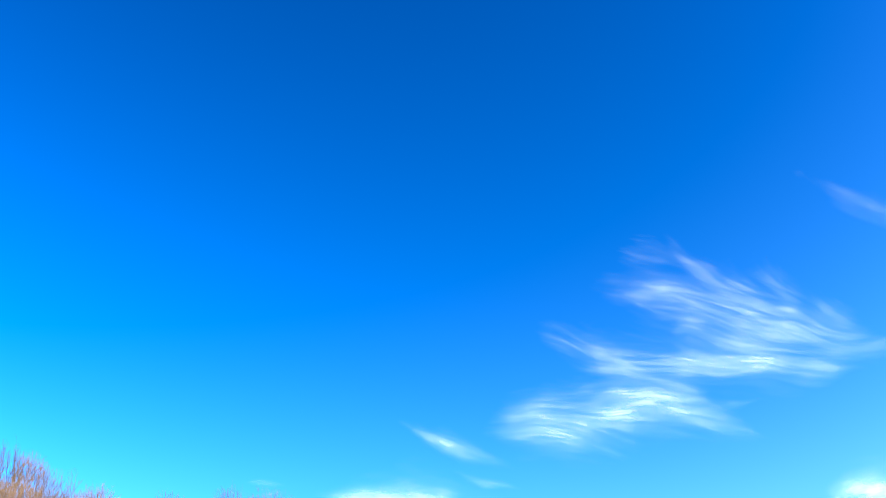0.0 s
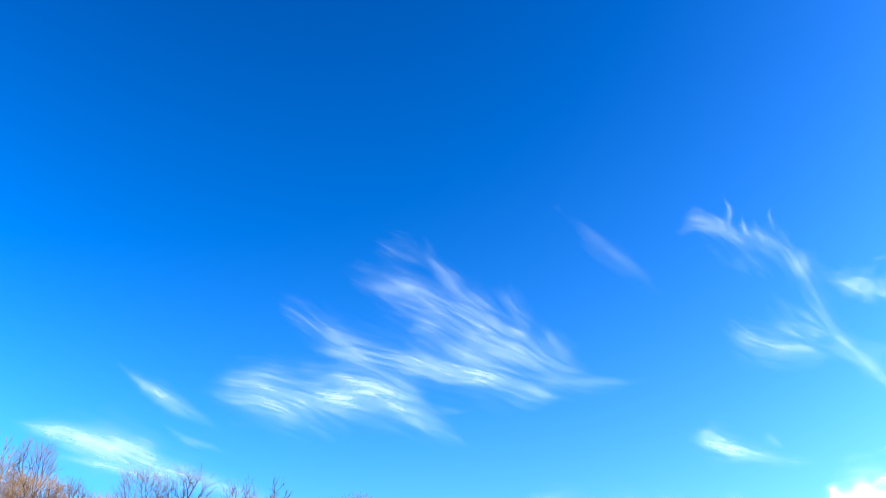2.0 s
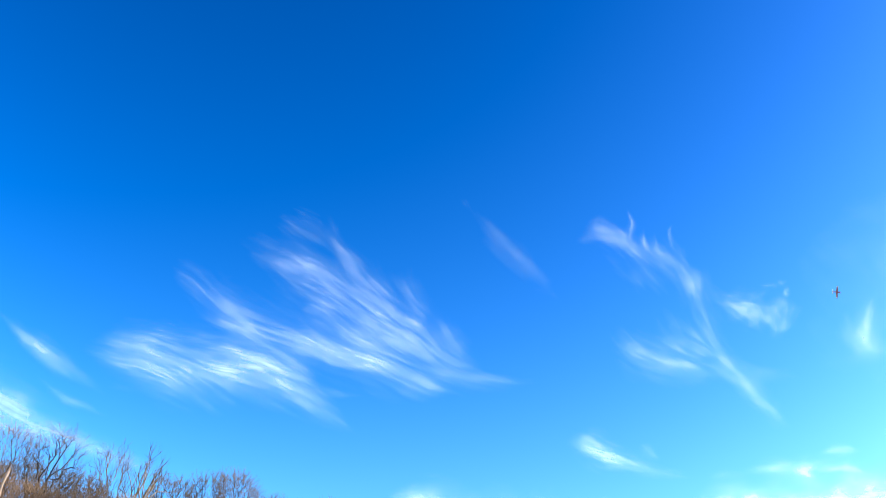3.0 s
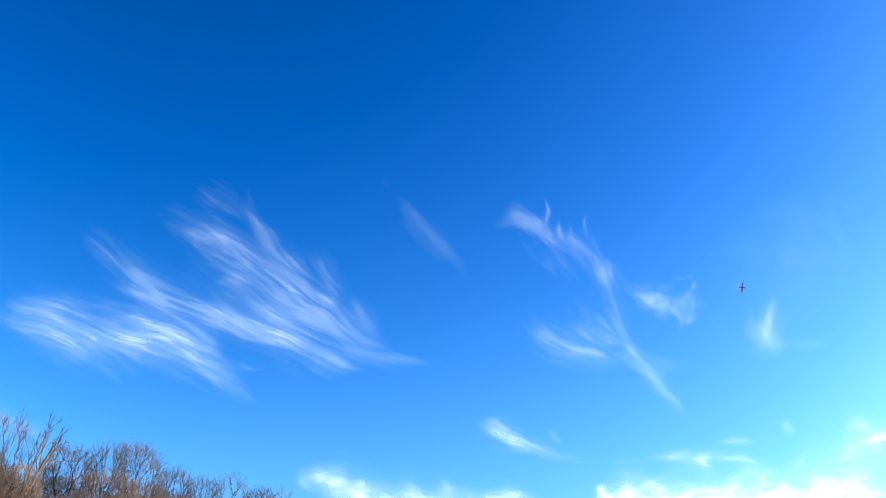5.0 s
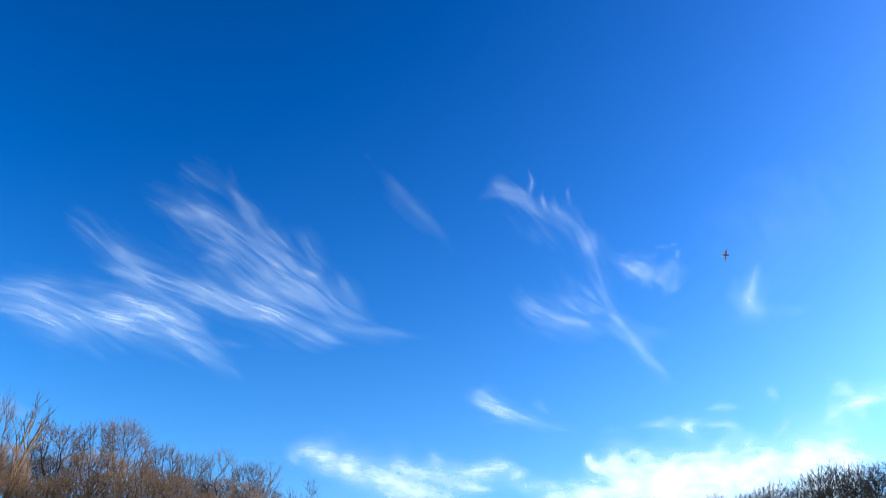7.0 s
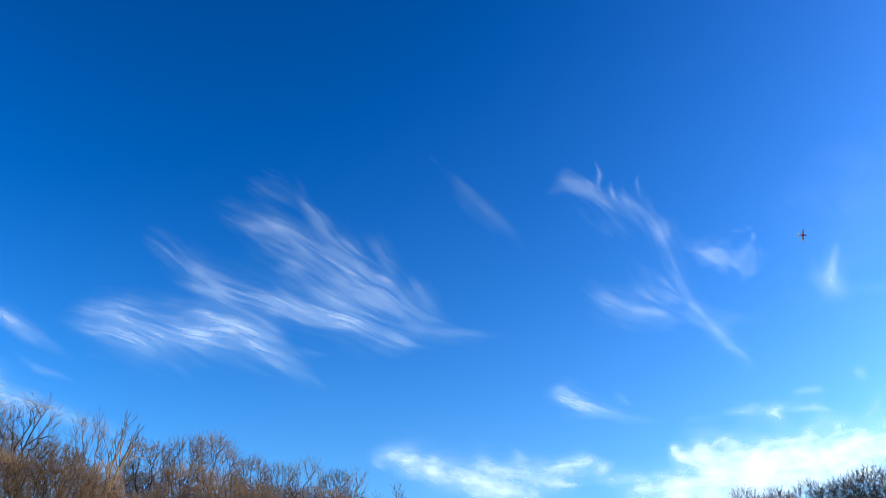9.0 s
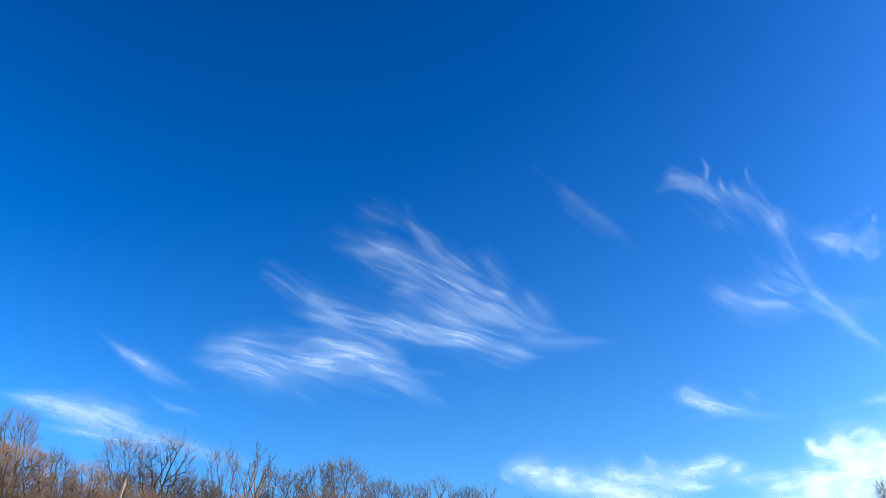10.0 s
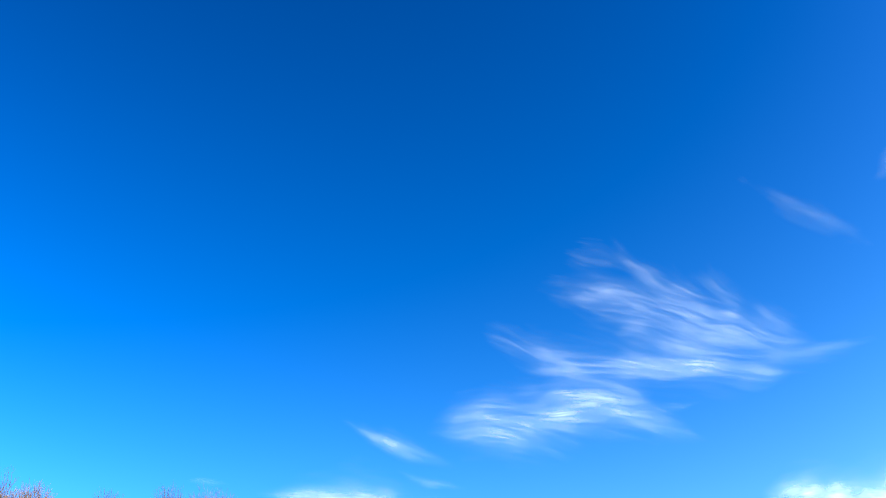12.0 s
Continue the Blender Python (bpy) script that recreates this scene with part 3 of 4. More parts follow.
def tube(verts, faces, pts, radii, k):
    """A tapered round stem along a line of points; the thinnest ones run out to a point."""
    base, n = len(verts), len(pts)
    sharp = k == 3
    for i in range(n - 1 if sharp else n):
        t = (pts[min(i + 1, n - 1)] - pts[max(i - 1, 0)]).normalized()
        u = t.cross(Vector((0.31, 0.93, 0.17))).normalized()
        w = t.cross(u)
        for s in range(k):
            a = 2 * math.pi * s / k
            verts.append(pts[i] + (u * math.cos(a) + w * math.sin(a)) * radii[i])
    for i in range(n - 2 if sharp else n - 1):
        for s in range(k):
            a, b = base + i * k + s, base + i * k + (s + 1) % k
            faces.append((a, b, b + k, a + k))
    last = base + (n - 2 if sharp else n - 1) * k
    if sharp:
        verts.append(pts[-1])
        faces.extend((last + s, last + (s + 1) % 3, last + 3) for s in range(3))
    else:
        faces.append(tuple(last + s for s in range(k)))


def wander(rng, p, d, length, r0, r1, n, wiggle, lift):
    pts, radii = [p.copy()], [r0]
    for i in range(n):
        d = (d + Vector([rng.gauss(0, wiggle) for _ in range(3)]) + Vector((0, 0, lift))).normalized()
        p = p + d * (length / n)
        pts.append(p.copy())
        radii.append(r0 + (r1 - r0) * (i + 1) / n)
    return pts, radii


def along(pts, f):
    i = min(int(f * (len(pts) - 1)), len(pts) - 2)
    g = f * (len(pts) - 1) - i
    return pts[i].lerp(pts[i + 1], g), (pts[i + 1] - pts[i]).normalized()


def sprout(rng, d, angle):
    side = d.orthogonal().normalized()
    side.rotate(Matrix.Rotation(rng.uniform(0, 2 * math.pi), 3, d))
    return (d * math.cos(angle) + side * math.sin(angle)).normalized()


def reach(rng, a, b, rise, wiggle, r0, r1, n):
    """A limb that leaves a steeply and swings over to b, with small kinks."""
    mid = a.lerp(b, 0.5) + Vector((0, 0, rise * (b - a).length))
    pts, radii = [], []
    size = (b - a).length * wiggle
    for i in range(n + 1):
        u = i / n
        p = a * (1 - u) ** 2 + mid * (2 * u * (1 - u)) + b * u ** 2
        if 0 < i:
            p = p + Vector([rng.gauss(0, size) for _ in range(3)]) * min(1, 2 * u)
        pts.append(p)
        radii.append(r0 + (r1 - r0) * u)
    return pts, radii


def bare_tree(spec, seed, wood, twig_wood, category="tree", label=""):
    """A leafless tree that forks again and again: a trunk, main limbs with their branches, and a crown of fine twigs."""
    rng = random.Random(seed)
    tree = new("bare_tree")
    tagged(tree, label, category, "bare trees at the edge of the wood")
    H = spec["height"]
    lean = spec.get("lean", 0)
    tv, tf, crown_v, crown_f = [], [], [], []
    tips = []
    for s in range(spec.get("stems", 1)):
        side = Vector((rng.gauss(0, 0.05), rng.gauss(0, 0.05), 0)) if s else Vector((0, 0, 0))
        r = H * spec["girth"] * (0.75 if s else 1)
        foot = Vector((rng.gauss(0, 0.3), rng.gauss(0, 0.3), -0.2)) if s else Vector((0, 0, -0.2))
        top = Vector((lean * H * spec["fork"], 0, H * spec["fork"] * (rng.uniform(0.88, 1.05) if s else 1))) + side * H
        pts, radii = reach(rng, foot, top, 0.0, 0.01, r, r * 0.72, 10)
        radii[0] *= 1.4
        tube(tv, tf, pts, radii, 8)
        tips.append((pts[-1], (pts[-1] - pts[-3]).normalized(), radii[-1]))
    mesh_object("trunk", tv, tf, wood, tree, smooth=True)
    ratio, levels = spec["ratio"], spec["levels"]
    first = H * (1 - spec["fork"]) * (1 - ratio) / (1 - ratio ** levels) * spec["stretch"]

    def spray(p, d, length, r):
        for k in range(spec["spray"]):
            way = sprout(rng, d, rng.uniform(0.2, 1.0))
            tip = p + way * length * rng.uniform(0.5, 1.1)
            tube(crown_v, crown_f, [p - d * length * rng.uniform(0, 0.5), tip], [r, r * 0.4], 3)

    def fork(p, d, length, r, level, mesh):
        bends = 3 if level < 3 else 2 if level < 5 else 1
        length = length * rng.uniform(0.85, 1.15)
        pts, radii = wander(rng, p, d, length, r, r * 0.86, bends, spec["kink"], spec["lift"])
        fine = level >= spec["fine"]
        if fine:
            tube(crown_v, crown_f, pts + [pts[-1] + (pts[-1] - pts[-2]) * 0.35], radii + [r * 0.3], 3)
        else:
            tube(mesh[0], mesh[1], pts, radii, 6 if level < 3 else 4)
        end, way = pts[-1], (pts[-1] - pts[-2]).normalized()
        if level >= levels - 1:
            spray(end, way, length * 0.75, max(r * 0.55, 0.013))
            return
        n = 3 if rng.random() < spec["threes"] else 2
        thin = r * 0.86 / n ** 0.42
        turn = rng.uniform(0, 6.28)
        base = way.orthogonal().normalized()
        for k in range(n):
            tilt = spec["spread"] * rng.uniform(0.55, 1.35)
            axis = base.copy()
            axis.rotate(Matrix.Rotation(turn + 6.283 * k / n + rng.uniform(-0.5, 0.5), 3, way))
            new_way = (way * math.cos(tilt) + axis * math.sin(tilt)).normalized()
            fork(end, new_way, length * ratio, max(thin, 0.014), level + 1, mesh)
        if fine and rng.random() < 0.7:
            q, cd = along(pts, rng.uniform(0.2, 0.8))
            spray(q, cd, length * 0.7, 0.013)

    for p, d, r in tips:
        for k in range(spec["limbs"]):
            tilt = spec["open"] * rng.uniform(0.5, 1.2) * (0.35 if k == 0 else 1)
            axis = d.orthogonal().normalized()
            axis.rotate(Matrix.Rotation(2.39996 * k * 1.04 + rng.uniform(-0.4, 0.4), 3, d))
            mesh = ([], [])
            start = p - d * (0 if k == 0 else rng.uniform(0, 0.12) * H * spec["fork"])
            fork(start, (d * math.cos(tilt) + axis * math.sin(tilt)).normalized(), first, r / spec["limbs"] ** 0.28, 1, mesh)
            mesh_object("limb", mesh[0], mesh[1], wood, tree, smooth=True)
    mesh_object("crown", crown_v, crown_f, twig_wood, tree, "dense crown of fine bare twigs")
    tops = sorted(v.z for v in crown_v)
    tree["top"] = tops[int(len(tops) * 0.995)]
    tree["wide"] = 3.0
    return tree


def domed_tree(spec, seed, wood, twig_wood, category="tree", label=""):
    """A leafless tree that forks from the trunk outwards until its twigs fill one rounded, uneven crown."""
    rng = random.Random(seed)
    tree = new("bare_tree")
    tagged(tree, label, category, "bare trees at the edge of the wood")
    H, rx, rz = spec["height"], spec["breadth"], spec["depth"]
    mid = Vector((0, 0, H - rz))
    lumps = [(Vector((rng.gauss(0, 1), rng.gauss(0, 1), rng.gauss(0.2, 0.8))).normalized(), rng.uniform(-0.2, 0.12)) for _ in range(9)]
    goals, spots = [], np.zeros((spec["shoots"], 3))
    while len(goals) < spec["shoots"]:
        tries = []
        while len(tries) < 7:
            way = Vector([rng.gauss(0, 1) for _ in range(3)]).normalized()
            if way.z > -0.5:
                flat = math.hypot(way.x, way.y)
                size = (1 + sum(h * max(0, way.dot(c)) ** 6 for c, h in lumps)) / (flat ** 2.7 + abs(way.z) ** 2.7) ** (1 / 2.7)
                tries.append(mid + Vector((way.x * rx, way.y * rx, way.z * rz * (1 if way.z > 0 else 1.5))) * (size * rng.uniform(0.35, 1) ** 0.4))
        if goals:
            gaps = [((spots[:len(goals)] - np.array(g)) ** 2).sum(1).min() for g in tries]
            tries = [tries[int(np.argmax(gaps))]]
        spots[len(goals)] = tries[0]
        goals.append(tries[0])
    tv, tf, crown_v, crown_f = [], [], [], []
    girth, bend, thin = H * spec["girth"], spec["bend"], spec["thin"]
    foot, top = Vector((0, 0, -0.2)), Vector((rng.gauss(0, 0.25), rng.gauss(0, 0.25), H * spec["fork"]))
    trunk, radii = reach(rng, foot, top, 0.0, 0.008, girth, girth * 0.75, 8)
    radii[0] *= 1.4
    tube(tv, tf, trunk, radii, 8)
    mesh_object("trunk", tv, tf, wood, tree, smooth=True)

    def shoot(p, q, way):
        """A twig with its side shoots, fanned outwards and up."""
        end = q + Vector([rng.gauss(0, 0.1) for _ in range(3)])
        tube(crown_v, crown_f, [p, p.lerp(q, 0.5) + Vector([rng.gauss(0, 0.05) for _ in range(3)]), end], [thin * 1.5, thin * 1.2, thin * 0.8], 3)
        out = ((q - mid + Vector((0, 0, 0.7 * rz))).normalized() + 0.6 * (end - p).normalized()).normalized()
        for k in range(spec["spray"]):
            a = end if k == 0 else p.lerp(end, rng.uniform(0.1, 1))
            side = sprout(rng, out, rng.uniform(0.1, 0.65))
            b = a + side * rng.uniform(0.4, 1.0) * spec["tip"]
            tube(crown_v, crown_f, [a, b], [thin, thin * 0.45], 3)
            c = a.lerp(b, rng.uniform(0.2, 0.7))
            tube(crown_v, crown_f, [c, c + sprout(rng, side, rng.uniform(0.3, 0.7)) * rng.uniform(0.25, 0.6) * spec["tip"]], [thin * 0.8, thin * 0.4], 3)

    def grow(p, way, mine, mesh):
        n = len(mine)
        if n == 1:
            shoot(p, mine[0], way)
            return
        heart = sum(mine, Vector()) / n
        gap = (heart - p).length
        end = p.lerp(heart, rng.uniform(0.36, 0.5) if n > 8 else rng.uniform(0.25, 0.36)) + Vector([rng.gauss(0, bend * gap) for _ in range(3)])
        middle = p.lerp(end, 0.5) + way * (0.07 * gap) + Vector([rng.gauss(0, 0.5 * bend * gap) for _ in range(3)])
        r = max(0.03 if n > 2 else 0.02, girth * 0.72 * (n / spec["shoots"]) ** 0.46)
        r1 = max(0.026 if n > 2 else 0.018, girth * 0.72 * (0.62 * n / spec["shoots"]) ** 0.46)
        coarse = n > spec["coarse"]
        tube(*(mesh if coarse else (crown_v, crown_f)), [p, middle, end], [r, 0.5 * (r + r1), r1], 6 if r > 0.07 else 4 if coarse else 3)
        ahead = (end - middle).normalized()
        axis = Vector([rng.gauss(0, 1) for _ in range(3)])
        for _ in range(4):
            axis = sum(((g - heart) * (g - heart).dot(axis) for g in mine), Vector()).normalized()
        mine = sorted(mine, key=lambda g: (g - heart).dot(axis))
        cut = min(n - 1, max(1, round(n * rng.uniform(0.36, 0.64))))
        grow(end, ahead, mine[:cut], mesh)
        grow(end, ahead, mine[cut:], mesh)

    groups = [goals]
    while len(groups) < spec["limbs"]:
        groups.sort(key=len)
        mine = groups.pop()
        heart = sum(mine, Vector()) / len(mine)
        axis = Vector((rng.gauss(0, 1), rng.gauss(0, 1), rng.gauss(0, 0.3)))
        for _ in range(3):
            axis = sum(((g - heart) * (g - heart).dot(axis) for g in mine), Vector()).normalized()
        mine.sort(key=lambda g: (g - heart).dot(axis))
        cut = round(len(mine) * rng.uniform(0.4, 0.6))
        groups += [mine[:cut], mine[cut:]]
    for k, mine in enumerate(groups):
        mesh = ([], [])
        start, way = along(trunk, 1.0 if k < 2 else rng.uniform(0.82, 0.99))
        grow(start, way, mine, mesh)
        if mesh[0]:
            mesh_object("limb", mesh[0], mesh[1], wood, tree, smooth=True)
    mesh_object("crown", crown_v, crown_f, twig_wood, tree, "crown of fine bare twigs")
    tops = sorted(v.z for v in crown_v)
    tree["top"] = tops[int(len(tops) * 0.99)]
    tree["wide"] = rx
    return tree


ROUND = dict(height=20, breadth=3.5, depth=3.8, fork=0.5, girth=0.0115, limbs=6, shoots=500, spray=5, tip=0.8, bend=0.02, thin=0.012, coarse=2)
AIRY = dict(height=21, breadth=3.4, depth=4.2, fork=0.48, girth=0.0115, limbs=6, shoots=330, spray=5, tip=0.85, bend=0.03, thin=0.012, coarse=2)
OAK = dict(height=21, breadth=3.8, depth=4.4, fork=0.56, girth=0.0145, limbs=5, shoots=200, spray=5, tip=0.9, bend=0.075, thin=0.012, coarse=1)
SLIM = dict(height=19, breadth=1.8, depth=3.4, fork=0.55, girth=0.0065, limbs=3, shoots=50, spray=4, tip=0.8, bend=0.05, thin=0.014, coarse=2)
SHADE = dict(height=20, breadth=3.2, depth=4.2, fork=0.5, girth=0.0115, limbs=5, shoots=320, spray=5, tip=0.9, bend=0.06, thin=0.015, coarse=2)
UPRIGHT = dict(height=20, breadth=2.4, depth=5.6, fork=0.34, girth=0.014, limbs=6, shoots=170, spray=5, tip=0.9, bend=0.025, thin=0.012, coarse=1)
FORKED = dict(height=20, fork=0.66, girth=0.014, limbs=3, open=0.4, levels=5, ratio=0.8, stretch=1.1, spread=0.4, kink=0.12, lift=0.05, threes=0.1, spray=4, fine=4, stems=2, lean=0.14)

L_ROUND = "leafless tree with a rounded crown of fine reddish-brown twigs"
L_AIRY = "leafless tree with an open crown of grey-brown branches"
L_OAK = "leafless old oak with dark crooked spreading limbs"
L_UP = "leafless pale-barked tree with several upright forking stems"
L_SLIM = "slender leafless young tree with thin sparse branches"
L_DARK = "leafless backlit tree, its tangled branches coloured dark for the shade"


def template(spec, seed, wood, twig_wood, label):
    build = domed_tree if "breadth" in spec else bare_tree
    return build(spec, seed, wood, twig_wood, label=label)


KINDS = {
    "round": [template(ROUND, 11 + i, BARK_MID, TWIG_BROWN, L_ROUND) for i in range(3)],
    "airy": [template(AIRY, 31 + i, BARK_MID, TWIG_GREY, L_AIRY) for i in range(3)],
    "oak": [template(OAK, 51, BARK_DARK, TWIG_GREY, L_OAK)],
    "upright": [template(UPRIGHT, 61, BARK_PALE, TWIG_GREY, L_UP)],
    "forked": [template(FORKED, 66, BARK_PALE, TWIG_GREY, "leafless pale tree with a long leaning forked stem")],
    "slim": [template(SLIM, 71 + i, BARK_BROWN, TWIG_GREY, L_SLIM) for i in range(2)],
    "dark": [template(SHADE, 81 + i, BARK_DARK, TWIG_SHADED, L_DARK) for i in range(3)],
}
placed = {kind: 0 for kind in KINDS}
fresh = {kind: list(trees) for kind, trees in KINDS.items()}
turn_rng = random.Random(5)


def plant(kind, az, top, half, away, turn=None):
    """Sets a tree at a compass heading and distance, tall enough for its top to stand that many degrees above the horizon, with a crown of that half breadth."""
    trees = KINDS[kind]
    src = trees[placed[kind] % len(trees)]
    placed[kind] += 1
    a = radians(az)
    x, y = away * math.sin(a), away * math.cos(a)
    z = ground_z(x, y)
    s = (EYE + away * math.tan(radians(top)) - z) / src["top"]
    wide = 1.12 * away * radians(half) / src["wide"]
    m = Matrix.LocRotScale((x, y, z), Euler((0, 0, turn_rng.uniform(0, 6.28) if turn is None else radians(turn))), (wide, wide, s))
    if src in fresh[kind]:
        fresh[kind].remove(src)
        src.matrix_basis = m
        return src
    return copy_thing(src, m @ Matrix.Diagonal((1 / src.scale.x, 1 / src.scale.y, 1 / src.scale.z, 1)))


# rounded crowns on the slope: kind, compass heading, height of the top in degrees, half breadth in degrees, distance
DOMES = (
    ("airy", 11.9, 16.4, 0.78, 150),
    ("round", 12.9, 17.2, 1.39, 148),
    ("airy", 14.8, 17.7, 1.21, 146),
    ("round", 16.3, 17.9, 1.27, 148),
    ("round", 18.3, 16.9, 1.02, 152),
    ("airy", 19.9, 16.7, 0.90, 154),
    ("oak", 21.2, 17.0, 1.02, 152, 40),
    ("round", 22.8, 16.4, 0.90, 158),
    ("slim", 23.8, 16.7, 0.78, 156),
    ("slim", 26.2, 16.0, 0.48, 160),
    ("slim", 25.1, 15.4, 0.54, 164),
)
# the taller trees above the brown undergrowth
TALL = (
    ("oak", 6.8, 18.9, 1.63, 134, 0),
    ("airy", 4.7, 18.6, 1.39, 138),
    ("upright", 9.7, 18.5, 1.08, 134),
    ("forked", 10.4, 18.8, 1.15, 132, -6),
    ("round", 8.7, 16.0, 1.51, 128),
    ("round", 10.8, 16.1, 1.02, 130),
    ("airy", -1.0, 19.5, 1.27, 140),
    ("round", -0.6, 17.8, 1.87, 128),
    ("round", 1.1, 17.7, 1.27, 130),
    ("round", 2.8, 17.3, 1.08, 130),
)
# the trees at the far end of the wood
FAR_END = (
    ("airy", -7.4, 20.5, 1.08, 138),
    ("oak", -6.3, 20.1, 1.08, 136, 60),
    ("airy", -4.9, 20.3, 1.33, 134),
    ("forked", -3.7, 19.6, 1.08, 132, -20),
    ("round", -8.8, 19.5, 1.39, 134),
    ("airy", -10.6, 20.3, 1.02, 144),
    ("round", -10.9, 19.1, 1.21, 136),
    ("round", -14.4, 20.6, 1.21, 150),
    ("slim", -15.7, 21.4, 0.60, 148),
    ("airy", -19.0, 22.3, 1.21, 150),
    ("round", -17.9, 21.9, 1.02, 148),
    ("airy", -17.0, 21.5, 1.02, 150),
    ("round", -20.6, 22.5, 1.39, 150),
    ("airy", -22.3, 22.7, 1.39, 150),
)
# the shaded trees across the clearing; their shade is put into the bark and twig colours
SHADED = (
    ("dark", 44.6, 15.1, 0.90, 190),
    ("dark", 46.1, 15.0, 0.90, 188),
    ("dark", 47.7, 15.3, 0.96, 186),
    ("dark", 49.4, 15.2, 0.90, 182),
    ("dark", 50.2, 15.5, 0.96, 180),
    ("dark", 51.0, 15.6, 1.02, 178),
    ("dark", 51.8, 15.4, 0.96, 178),
    ("dark", 52.7, 16.0, 1.08, 174),
    ("dark", 53.5, 16.3, 1.08, 172),
    ("dark", 54.3, 16.3, 1.15, 172),
    ("dark", 55.2, 16.3, 1.15, 172),
    ("dark", 56.3, 16.4, 1.21, 170),
    ("dark", 57.3, 16.4, 1.21, 170),
)
for row in DOMES + TALL + FAR_END + SHADED:
    plant(*row)
# lower crowns behind and between them: compass heading and height in degrees
LOWER = (
    (-3.1, 16.8), (-1.5, 16.5), (-0.1, 16.5), (1.2, 16.6), (2.7, 16.4), (4.1, 16.6),
    (5.4, 16.9), (6.9, 16.7), (8.4, 16.8), (9.8, 15.5), (11.3, 15.4), (12.5, 15.5),
    (13.9, 15.8), (15.3, 16.0), (16.9, 16.2), (18.2, 15.9), (19.6, 15.7), (20.8, 15.7),
    (22.3, 15.5), (23.5, 15.3), (-8.1, 18.4), (-6.7, 18.2), (-5.3, 18.1), (-3.9, 17.8),
    (-2.5, 17.9), (-22.6, 21.8), (-21.3, 21.8), (-19.9, 21.5), (-18.4, 21.1), (-17.0, 20.8),
    (-15.5, 20.5), (-14.1, 20.2),
)
fill = random.Random(9)
for az, top in LOWER:
    plant("round", az + fill.uniform(0.4, 1.0), top - fill.uniform(0.5, 1.1), fill.uniform(1.4, 1.7), fill.uniform(126, 134))
    plant(fill.choice(("round", "round", "airy")), az + fill.uniform(-0.3, 0.3), top + fill.uniform(-0.4, 0.3), fill.uniform(1.3, 1.7), fill.uniform(136, 168))
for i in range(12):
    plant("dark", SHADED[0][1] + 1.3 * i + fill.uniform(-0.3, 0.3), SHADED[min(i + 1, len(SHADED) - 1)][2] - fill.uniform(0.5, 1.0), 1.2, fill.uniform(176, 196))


def thicket(seed, count, span, tops, away, mat, label):
    """Close-set bare saplings and shoots of the undergrowth, too many to count."""
    rng = random.Random(seed)
    verts, faces = [], []
    for i in range(count):
        az = rng.uniform(*span)
        d = rng.uniform(*away)
        f = (az - span[0]) / (span[1] - span[0])
        top = tops[0] + (tops[1] - tops[0]) * f + rng.gauss(0, 0.35)
        x, y = d * math.sin(radians(az)), d * math.cos(radians(az))
        z = ground_z(x, y)
        tall = EYE + d * math.tan(radians(top)) - z
        root = Vector((x, y, z - 0.1))
        pts, radii = wander(rng, root, Vector((rng.gauss(0, 0.05), rng.gauss(0, 0.05), 1)), tall, rng.uniform(0.03, 0.06), 0.014, 4, 0.05, 0.05)
        tube(verts, faces, pts, radii, 3)
        for b in range(5):
            p, way = along(pts, rng.uniform(0.55, 0.98))
            bp, br = wander(rng, p, sprout(rng, way, rng.uniform(0.25, 0.7)), tall * rng.uniform(0.08, 0.18), 0.018, 0.009, 2, 0.12, 0.1)
            tube(verts, faces, bp, br, 3)
            for c in range(3):
                q, way2 = along(bp, rng.uniform(0.2, 1))
                cp, cr = wander(rng, q, sprout(rng, way2, rng.uniform(0.3, 0.8)), tall * rng.uniform(0.03, 0.07), 0.011, 0.007, 1, 0.1, 0.1)
                tube(verts, faces, cp, cr, 3)
    return tagged(mesh_object("undergrowth", verts, faces, mat), label, "undergrowth", kind="stuff")


thicket(3, 350, (-3.3, 11.7), (15.6, 14.6), (136, 160), TWIG_BROWN, "thicket of reddish-brown bare saplings under the tall trees")
thicket(4, 520, (-23.1, -3.3), (18.0, 16.0), (138, 164), TWIG_BROWN, "thicket of reddish-brown bare saplings at the edge of the wood")
thicket(5, 250, (11.7, 24.1), (14.8, 13.8), (142, 166), TWIG_GREY, "thicket of grey-brown bare saplings on the slope")
# backlit saplings, with the shade put into their colour
thicket(6, 350, (44.6, 57.3), (13.2, 15.4), (172, 194), TWIG_SHADED, "thicket of bare backlit saplings, coloured dark for the shade")


